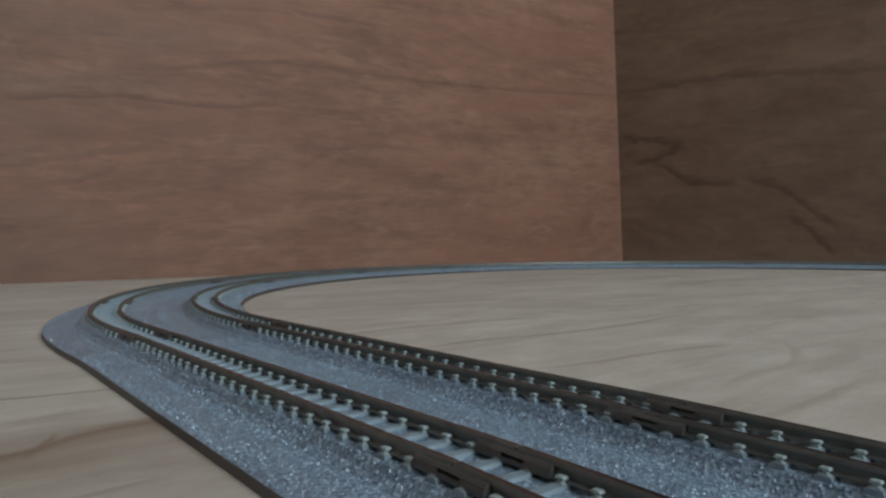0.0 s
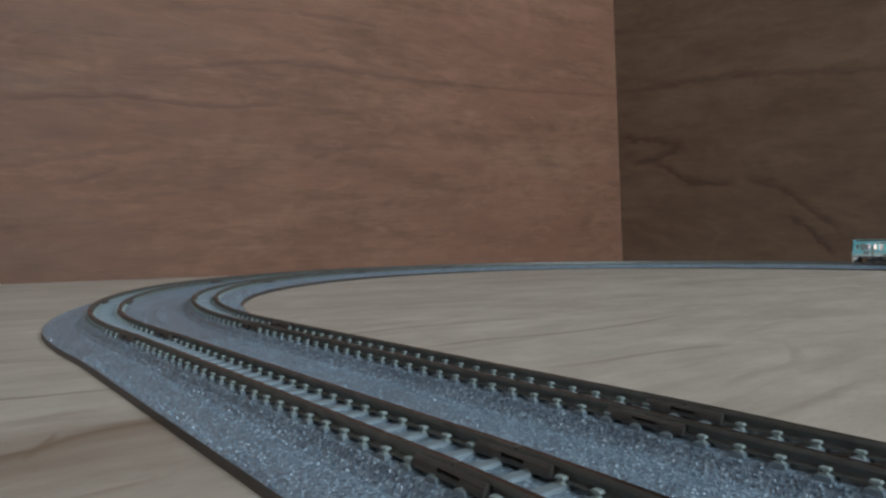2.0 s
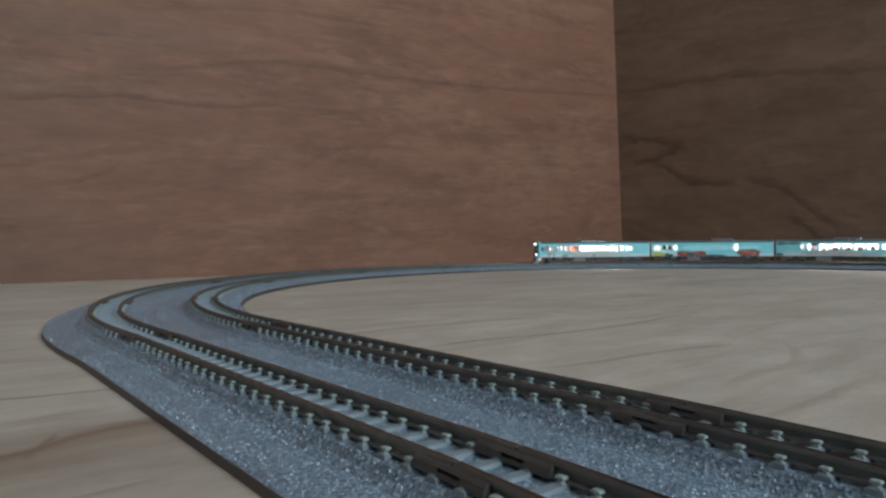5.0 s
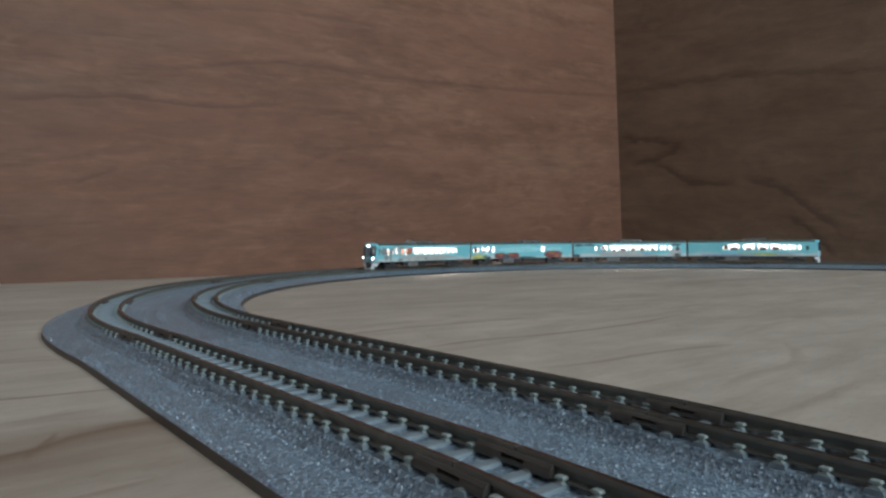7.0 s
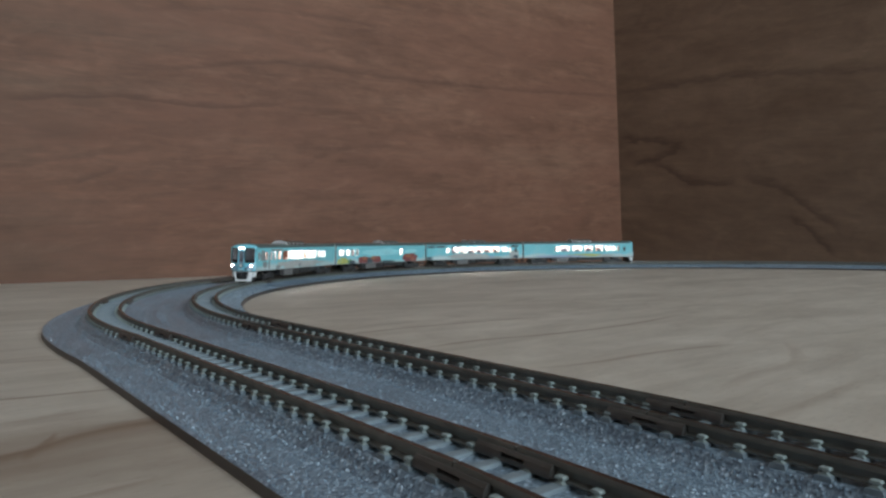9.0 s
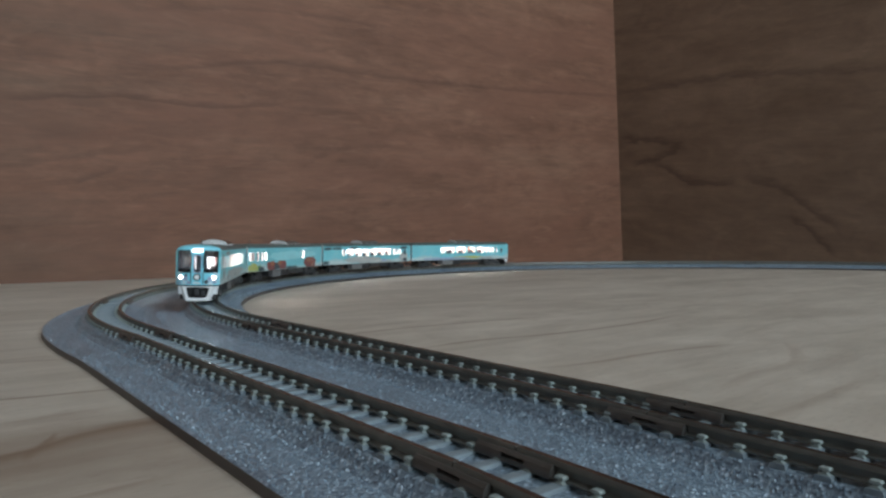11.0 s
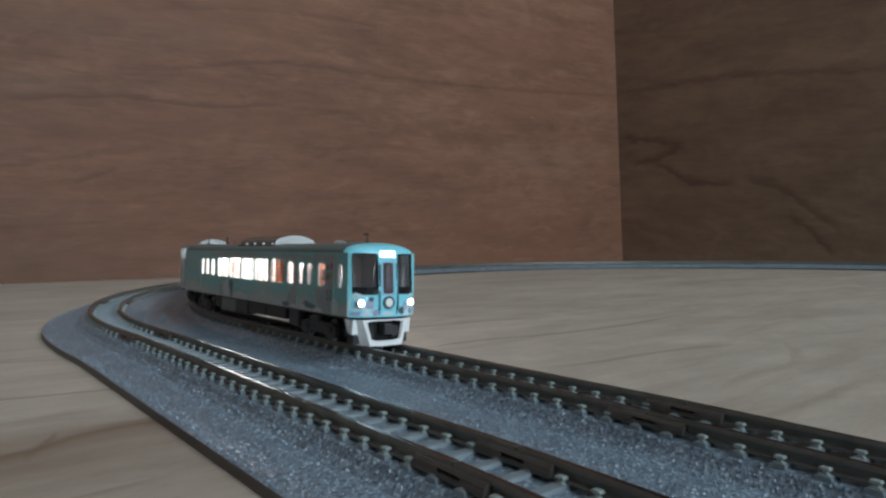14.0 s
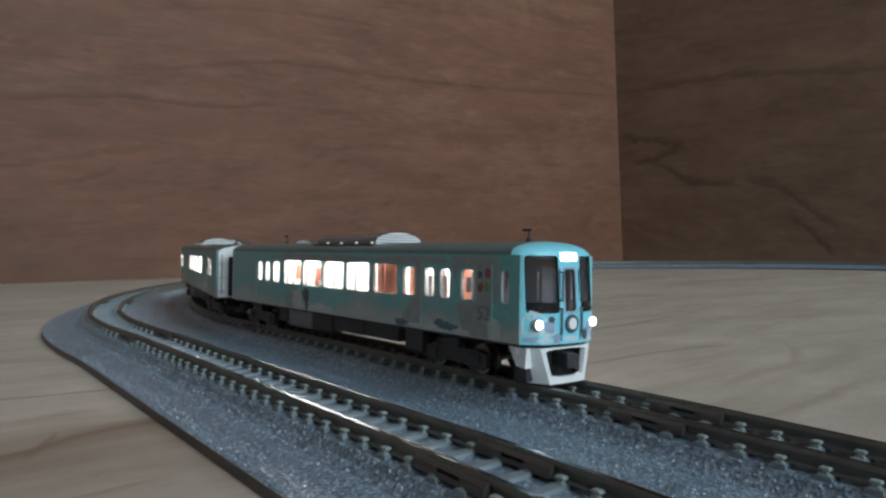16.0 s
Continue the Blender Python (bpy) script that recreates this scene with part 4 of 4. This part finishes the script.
def railcar(name_label, left, right, front, rear, cool, seed):
    root = tagged(empty("railcar"), label=name_label, category="model railcar", group="train of four railcars")
    xf = HN - 1.4 if front else HL
    xr = -(HN - 1.4) if rear else -HL
    for side, holes in ((1, left), (-1, right)):
        hs = [h for h in holes if h[1] < xf - 0.8 and h[0] > xr + 0.8]
        bm = bmesh.new()
        panel(bm, [xr, xf], [ZB, ZE], hs, lambda u, v: (u, side * HW, v), lambda u, v: (u, side * (HW - 0.7), v), 0.85)
        part("side_wall", bm, [M_BODY if side > 0 else M_BODY_OUT, M_CREAM], root, "aqua side with pale grey washes" if side > 0 else "teal side with grey washes, shade toned into its colour")
        for u0, u1, v0, v1 in hs:
            bm = bmesh.new()
            y = side * (HW - 0.25)
            box(bm, u0 - 0.02, u1 + 0.02, min(y, y - side * 0.15), max(y, y - side * 0.15), v0 - 0.02, v1 + 0.02)
            part("window_pane", bm, M_GLASS, root)
    # roof
    arc = [(HW * math.cos(a), ZE + 2.5 * math.sin(a) ** 0.9) for a in [math.pi * i / 20 for i in range(21)]]
    under = [(y * 0.93, z - 0.6) for y, z in reversed(arc)]
    bm = bmesh.new()
    prism(bm, arc + under, -63.4 if rear else xr, 63.4 if front else xf, "x")
    smooth(part("roof", bm, M_ROOF, root, "arched roof with dark teal and grey washes"), 40)
    cooler(root, *cool)
    # underframe
    bm = bmesh.new()
    box(bm, xr + 0.5, xf - 0.5, -8.5, 8.5, ZB - 0.5, ZB + 0.9)
    part("floor_pan", bm, M_DARK, root)
    rng = random.Random(seed)
    for side in (-1, 1):
        for u0, u1, depth, mat in ((-31.0, -25.5, 3.6, M_DARK), (-24.8, -11.2, 4.4, M_EQUIP), (-10.4, -0.5, 4.2, M_DARK), (0.6, 14.4, 3.4, M_DARK), (14.9, 28.6, 3.3, M_DARK), (31.0, 37.0, 4.4, M_BOGIE)):
            if side > 0:
                u0, u1 = -u1, -u0
            bm = bmesh.new()
            y = side * 8.3
            box(bm, u0, u1, min(y, side * 3.5), max(y, side * 3.5), ZB - 0.4 - depth, ZB - 0.4, 0.25)
            part("equipment_box", bm, mat, root)
    # inside: light strip, seats, partitions
    bm = bmesh.new()
    box(bm, xr + 13, xf - 13, -4.8, 4.8, ZE - 0.3, ZE + 0.1)
    part("light_strip", bm, M_GLOW, root, "glowing warm white strip under the roof")
    bm = bmesh.new()
    box(bm, xr + 0.8, xf - 8.5, -8.5, 8.5, ZB + 0.9, ZB + 1.3)
    part("cabin_floor", bm, M_CREAM, root)
    for u0, u1 in (((18.6, 21.3), (21.6, 26.4), (31.0, 33.4)) if front else ()):
        for sg in (-1, 1):
            bm = bmesh.new()
            box(bm, u0, u1, min(sg * 7.0, sg * 7.4), max(sg * 7.0, sg * 7.4), ZB + 1.3, ZE - 1.4)
            part("partition", bm, M_BROWN, root, "red-brown inner partition")
    bm = bmesh.new()
    box(bm, 36.5, 36.9, -7.4, 7.4, ZB + 1.3, ZE - 0.9)
    for y in (-4.6, -2.2, 2.2, 4.6):
        box(bm, 36.9, 37.2, y - 0.2, y + 0.2, ZB + 1.3, ZE - 0.9)
    part("lobby_screen", bm, M_CREAM, root, "cream backdrop added behind the windows with ribs")
    # cream block added as a bright backdrop for the windows of both sides
    bm = bmesh.new()
    box(bm, xr + 14, 21.5, -1.6, 1.6, ZB + 1.3, ZE - 1.2)
    part("window_backdrop", bm, M_CREAM, root, "cream backdrop added behind the windows")
    for k in range(9):
        u = -29.5 + k * 5.3 + rng.uniform(-0.8, 0.8)
        for sg in (-1, 1):
            bm = bmesh.new()
            box(bm, u - 0.2 - rng.random() * (0.5 if k < 5 else 0.0), u + 0.2, min(sg * (4.5 if k < 5 else 5.9), sg * 6.2), max(sg * (4.5 if k < 5 else 5.9), sg * 6.2), ZB + 1.3, ZE - 1.6 - rng.random() * 2.5)
            part("curtain", bm, M_BROWN if k in (1, 3) else (M_SLOT if k > 4 else M_SEAT), root)
    for u0, u1, z0, z1 in (((38.9, 40.3, 13.4, 18.0), (43.9, 45.1, 13.4, 18.0), (50.7, 52.3, 15.2, 18.0)) if front else ()):
        for sg in (-1, 1):
            bm = bmesh.new()
            box(bm, u0, u1, min(sg * 8.2, sg * 8.45), max(sg * 8.2, sg * 8.45), z0, z1, 0.1)
            part("lobby_panel", bm, M_CREAM, root, "pale grey panel behind the window")
    if front:
        # slim screens added to dim the saloon as seen from the front
        for y0, y1 in ((-7.2, -4.4), (4.8, 7.2)):
            bm = bmesh.new()
            box(bm, 47.4, 47.7, y0, y1, ZB + 1.3, ZE - 1.0)
            part("partition", bm, M_BROWN, root, "red-brown inner partition")
        for sg in (-1, 1):
            bm = bmesh.new()
            box(bm, 50.7, 53.0, min(sg * 7.6, sg * 8.5), max(sg * 7.6, sg * 8.5), ZB + 1.3, 14.0, 0.1)
            part("lobby_box", bm, M_SLOT_DARK, root, "dark box at the window's foot")
    for u in (41.0, 45.0, 51.6):
        for sg in (-1, 1):
            bm = bmesh.new()
            box(bm, u - 0.5, u + 0.6, min(sg * 6.0, sg * 7.4), max(sg * 6.0, sg * 7.4), ZB + 1.3, ZE - 3.2)
            part("lobby_fitting", bm, M_EQUIP, root)
    if seed > 2:      # high dark seat backs stand against the large windows
        for u0, u1, v0, v1 in left:
            if u1 - u0 > 7.0:
                for sg in (-1, 1):
                    bm = bmesh.new()
                    w = (u1 - u0) * rng.uniform(0.16, 0.32)
                    box(bm, u0 + w, u1 - w, min(sg * 7.3, sg * 8.1), max(sg * 7.3, sg * 8.1), ZB + 1.3, v1 - rng.uniform(2.6, 4.2), 0.4)
                    part("seat_back", bm, M_SLOT_DARK, root, "dark seat back against the window")
    for k in range(7):
        u = -30 + k * 7.6
        for sg in (-1, 1):
            bm = bmesh.new()
            box(bm, u - 2.2, u + 2.2, min(sg * 3.2, sg * 7.6), max(sg * 3.2, sg * 7.6), ZB + 1.3, ZB + 3.8, 0.4)
            box(bm, u - 2.2, u - 1.3, min(sg * 3.2, sg * 7.6), max(sg * 3.2, sg * 7.6), ZB + 3.6, ZB + 7.2 + rng.random() * 1.2, 0.3)
            part("seat", bm, M_SEAT, root)
    # ends
    for sg, cab in ((1, front), (-1, rear)):
        if cab:
            cab_front(root, sg)
            continue
        ring = [(-HW, ZB), (HW, ZB), (HW, ZE)] + arc[1:-1] + [(-HW, ZE)]
        bm = bmesh.new()
        prism(bm, ring, min(sg * HL, sg * (HL - 0.6)), max(sg * HL, sg * (HL - 0.6)), "x")
        part("end_wall", bm, M_END, root, "pale grey flat end wall")
        bm = bmesh.new()
        x0, x1 = sg * HL, sg * (HL + 2.4)
        for k in range(3):
            xa = x0 + (x1 - x0) * k / 3
            xb = x0 + (x1 - x0) * (k + 0.8) / 3
            box(bm, min(xa, xb), max(xa, xb), -5.4 + 0.2 * (k % 2), 5.4 - 0.2 * (k % 2), ZB + 0.6, 20.4)
        part("gangway", bm, M_DARK, root, "dark gangway bellows")
        bm = bmesh.new()
        box(bm, min(sg * (HL - 3), sg * (HL + 1.4)), max(sg * (HL - 3), sg * (HL + 1.4)), -1.0, 1.0, 2.6, 5.0, 0.3)
        part("coupler", bm, M_DARK, root)
        for y in (-7.6, 7.6):
            bm = bmesh.new()
            disc(bm, (sg * (HL + 0.3), y, ZB + 1.0), 0.16, 13.0, "z", 6)
            for z in (9.0, 13.5, 18.0):
                box(bm, min(sg * HL, sg * (HL + 0.4)), max(sg * HL, sg * (HL + 0.4)), y - 1.0, y + 1.0, z, z + 0.2)
            part("end_rail", bm, M_SLOT, root)
    # door seams
    for side in (-1, 1):
        for u in (-44.9, 38.0, 59.0):
            bm = bmesh.new()
            y = side * HW
            box(bm, u - 0.12, u + 0.12, min(y, y + side * 0.08), max(y, y + side * 0.08), ZB + 0.5, 20.6)
            part("door_seam", bm, M_TEAL_LINE, root)
    # aerials
    for u in ((HL - 5.5, -44.0) if front else ((-(HL - 5.5), 40.0) if rear else (44.0,))):
        bm = bmesh.new()
        disc(bm, (u, 0, 24.2), 0.55, 1.2, "z", 10)
        disc(bm, (u, 0, 25.2), 0.16, 1.7, "z", 8)
        box(bm, u - 1.5, u + 0.6, -0.22, 0.22, 26.7, 27.1)
        part("aerial", bm, M_BOGIE, root, "small dark roof aerial")
    pair = [bogie(root, 46.0), bogie(root, -46.0)]
    return root, pair


M_TEAL_LINE = plain("light_aqua_door_line", (0.22, 0.60, 0.62), 0.4, 0, 0.1, 300)
TRAIN = [
    railcar("aqua leading model railcar with lit windows and headlights on", LEAD, LEAD, True, False, (-12.0, 16.0), 1),
    railcar("aqua model railcar with printed red and orange bushes", KITCHEN_L, KITCHEN_R, False, False, (-24.0, -1.5), 2),
    railcar("pale aqua model railcar with a row of lit windows", SALOON, SALOON, False, False, (-14.5, 9.8), 3),
    railcar("aqua rear model railcar with lit windows and a cab", TAIL, TAIL, False, True, (-16.8, 6.2), 4)]


def liveries():
    rng = random.Random(5)
    lead, kitchen, saloon, tail = [r for r, _ in TRAIN]
    # outer side of the leading car: grey washes, a dark tree, a patch of flowers
    R = -1
    for cx, cz, rx, rz, mat, lift in ((-22.5, 9.0, 2.2, 2.4, M_GREYWASH, 0.04), (-17.5, 9.5, 3.2, 3.0, M_PALE, 0.05), (-12.6, 11.0, 1.7, 2.0, M_BRANCH, 0.06), (-12.2, 8.6, 0.8, 1.8, M_BRANCH, 0.06),
                                      (-4.0, 8.2, 6.0, 1.3, M_PALE, 0.04), (31.0, 8.0, 2.2, 0.8, M_SLATE, 0.06), (46.4, 8.5, 3.0, 0.8, M_SLATE, 0.06), (43.8, 9.0, 1.6, 0.7, M_SLATE, 0.065),
                                      (44.0, 7.8, 9.0, 0.8, M_PALE, 0.05), (59.0, 9.0, 2.2, 2.0, M_PALE, 0.04)):
        print_on_side(lead, R, blob(rng, cx, cz, rx, rz, 16, 0.22), mat, lift)
    print_on_side(lead, R, [(36.1, 21.5), (38.4, 21.5), (38.3, 16.0), (38.6, 11.0), (37.2, 9.2), (37.6, 7.4), (30.6, 7.4), (31.6, 10.0), (33.4, 11.6), (34.0, 13.2), (36.0, 13.4)], M_GREYWASH, 0.045)
    print_on_side(lead, R, [(47.6, 21.9), (60.6, 21.9), (60.9, 17.5), (60.4, 14.2), (58.4, 13.6), (57.8, 10.0), (58.2, 7.4), (51.2, 7.4), (50.2, 10.0), (48.6, 12.8), (50.0, 13.5), (54.6, 13.5), (54.6, 20.0), (49.6, 20.0), (48.4, 17.0)], M_GREYWASH, 0.045)
    print_on_side(lead, R, blob(rng, 34.0, 21.0, 13.0, 0.7, 24, 0.2), M_GREYWASH, 0.035)
    print_on_side(lead, R, blob(rng, -8.0, 20.9, 26.0, 0.9, 30, 0.2), M_GREYWASH, 0.03)
    for cx, cz, r, mat in ((55.7, 18.6, 0.7, M_BRANCH), (57.8, 19.0, 0.85, M_PINK), (55.9, 16.4, 0.8, M_RED), (57.7, 16.5, 0.8, M_GREEN)):
        print_on_side(lead, R, blob(rng, cx, cz, r, r * 1.1, 10, 0.18), mat, 0.08)
    cu = bpy.data.curves.new("number", "FONT")
    cu.body, cu.size, cu.extrude = "52", 3.6 * MM, 0.05 * MM
    tmp = bpy.data.objects.new("number", cu)
    bpy.context.scene.collection.objects.link(tmp)
    bpy.context.view_layer.update()
    me = bpy.data.meshes.new_from_object(tmp.evaluated_get(bpy.context.evaluated_depsgraph_get()))
    bpy.data.objects.remove(tmp)
    me.transform(Matrix.Translation((55.0 * MM, -(HW + 0.1) * MM, 10.6 * MM)) @ Matrix.Rotation(math.pi / 2, 4, "X"))
    bm = bmesh.new()
    bm.from_mesh(me)
    part("printed_number", bm, M_EQUIP, lead, "dark printed number")
    # inner sides
    L = 1
    for car, rows in ((lead, ((18, 8.2, 9, 1.3, M_PALE, 0.04), (-8, 8.2, 10, 1.4, M_PALE, 0.05), (-22, 9.6, 4, 2.2, M_PALE, 0.06), (36, 8.6, 3.5, 1.6, M_GREYWASH, 0.05), (2, 9.2, 2, 1.6, M_GREYWASH, 0.07), (54, 11, 3, 2.2, M_GREYWASH, 0.04), (57, 17, 3.4, 3.6, M_GREYWASH, 0.035), (48.5, 12.4, 1.2, 5.6, M_GREYWASH, 0.055), (37, 20.6, 9, 0.9, M_GREYWASH, 0.055), (0, 10.4, 40, 2.2, M_PALE, 0.03))),
                      (kitchen, ((56, 9.6, 7, 3.0, M_YELLOW, 0.04), (47, 9.0, 3, 2.0, M_GREEN, 0.05), (44, 8.2, 4, 1.6, M_BRANCH, 0.06), (28, 9.8, 8.5, 3.6, M_RED, 0.05), (20.5, 9.0, 3.6, 3.0, M_BRANCH, 0.06), (12.5, 10.2, 7.5, 3.4, M_RED, 0.05),
                                 (16, 11.6, 3.5, 1.4, M_ORANGE, 0.07), (28, 11.2, 3.0, 1.2, M_ORANGE, 0.07), (-39, 10.6, 12.0, 4.4, M_RED, 0.05), (-36, 12.4, 5.0, 1.4, M_ORANGE, 0.07), (-43, 9.4, 3.0, 1.6, M_BROWN, 0.07), (-4, 8.0, 12, 0.9, M_BRANCH, 0.04), (4, 16.5, 30, 3.2, M_SKY, 0.03), (-40, 16.8, 10, 2.4, M_SKY, 0.03))),
                      (saloon, ((-5, 8.6, 32, 1.6, M_PALE, 0.04), (-52, 11.5, 7, 4.5, M_PALE, 0.045), (10, 10.6, 28, 2.6, M_PALE, 0.035), (58, 20.4, 5, 1.3, M_BRANCH, 0.05), (46, 20.6, 7, 1.0, M_BRANCH, 0.05), (25, 20.9, 6, 0.7, M_BRANCH, 0.05), (-52, 20.4, 6, 1.2, M_BRANCH, 0.06), (-54, 15.8, 2.2, 2.6, M_BRANCH, 0.06),
                                (-54, 9.0, 4, 1.5, M_BRANCH, 0.06), (-20, 9.3, 4, 1.2, M_MAUVE, 0.06), (60, 8.8, 4, 1.6, M_BRANCH, 0.06))),
                      (tail, ((20, 8.4, 30, 1.2, M_MAUVE, 0.04), (-10, 9.4, 22, 1.4, M_YELLOW, 0.035), (-34, 8.6, 10, 1.5, M_PALE, 0.05), (-56, 16, 1.6, 2.6, M_BRANCH, 0.05)))):
        for cx, cz, rx, rz, mat, lift in rows:
            print_on_side(car, L, blob(rng, cx, cz, rx, rz, 26, 0.15), mat, lift)


liveries()
CARS = [r for r, _ in TRAIN]

# ---- things that move ----
# Length along the inner track of the first car's middle, time by time.
RUN = [(0.0, 1500.0), (1.0, 1391.0), (2.0, 1281.7), (3.0, 1173.0), (3.5, 1115.0), (4.2, 1033.0), (6.3, 790.5), (7.0, 714.9), (7.5, 661.5), (8.0, 613.9), (8.5, 564.6),
       (9.0, 518.8), (9.2, 501.3), (11.5, 328.0), (12.0, 298.9), (12.5, 270.6), (13.5, 223.7), (14.0, 203.8), (14.5, 184.4), (15.0, 167.3), (15.5, 153.6), (15.75, 149.8), (16.0, 147.6)]


def run_at(t):
    k = max(0, min(len(RUN) - 2, sum(1 for a, _ in RUN if a <= t) - 1))

    def slope(i):
        lo, hi = max(0, i - 1), min(len(RUN) - 1, i + 1)
        return (RUN[hi][1] - RUN[lo][1]) / (RUN[hi][0] - RUN[lo][0])
    (t0, y0), (t1, y1) = RUN[k], RUN[k + 1]
    h = t1 - t0
    u = (t - t0) / h
    return ((2 * u ** 3 - 3 * u ** 2 + 1) * y0 + (u ** 3 - 2 * u ** 2 + u) * h * slope(k)
            + (3 * u ** 2 - 2 * u ** 3) * y1 + (u ** 3 - u ** 2) * h * slope(k + 1))


def car_pose(s):
    f, _ = line_at(s - 46.0)
    r, _ = line_at(s + 46.0)
    d = f - r
    m = (f + r) / 2
    return Matrix.Translation((m[0] * MM, m[1] * MM, ZR * MM)) @ Matrix.Rotation(math.atan2(d[1], d[0]), 4, "Z") @ Matrix.Rotation(-(cant(s - 46.0) + cant(s + 46.0)) / 2, 4, "X")


def motions():
    times = [i * 0.2 for i in range(81)]
    for i, car in enumerate(CARS):
        walk(car, [(t, car_pose(run_at(t) + i * LG)) for t in times])
        for truck, wheels in TRAIN[i][1]:
            along = truck.location.x / MM
            rows = []
            for t in times:
                s = run_at(t) + i * LG
                _, a = line_at(s - along)
                turn = heading(a) + math.pi - car_pose(s).to_euler().z
                turn = (turn + math.pi) % (2 * math.pi) - math.pi
                rows.append((t, Matrix.Translation((along * MM, 0, 0)) @ Matrix.Rotation(turn, 4, "Z")))
            walk(truck, rows)
            for w in wheels:
                at = w.location.copy()
                walk(w, [(k / 15, Matrix.Translation(at) @ Matrix.Rotation((RUN[0][1] - run_at(k / 15)) / 2.8, 4, "Y")) for k in range(241)])


motions()
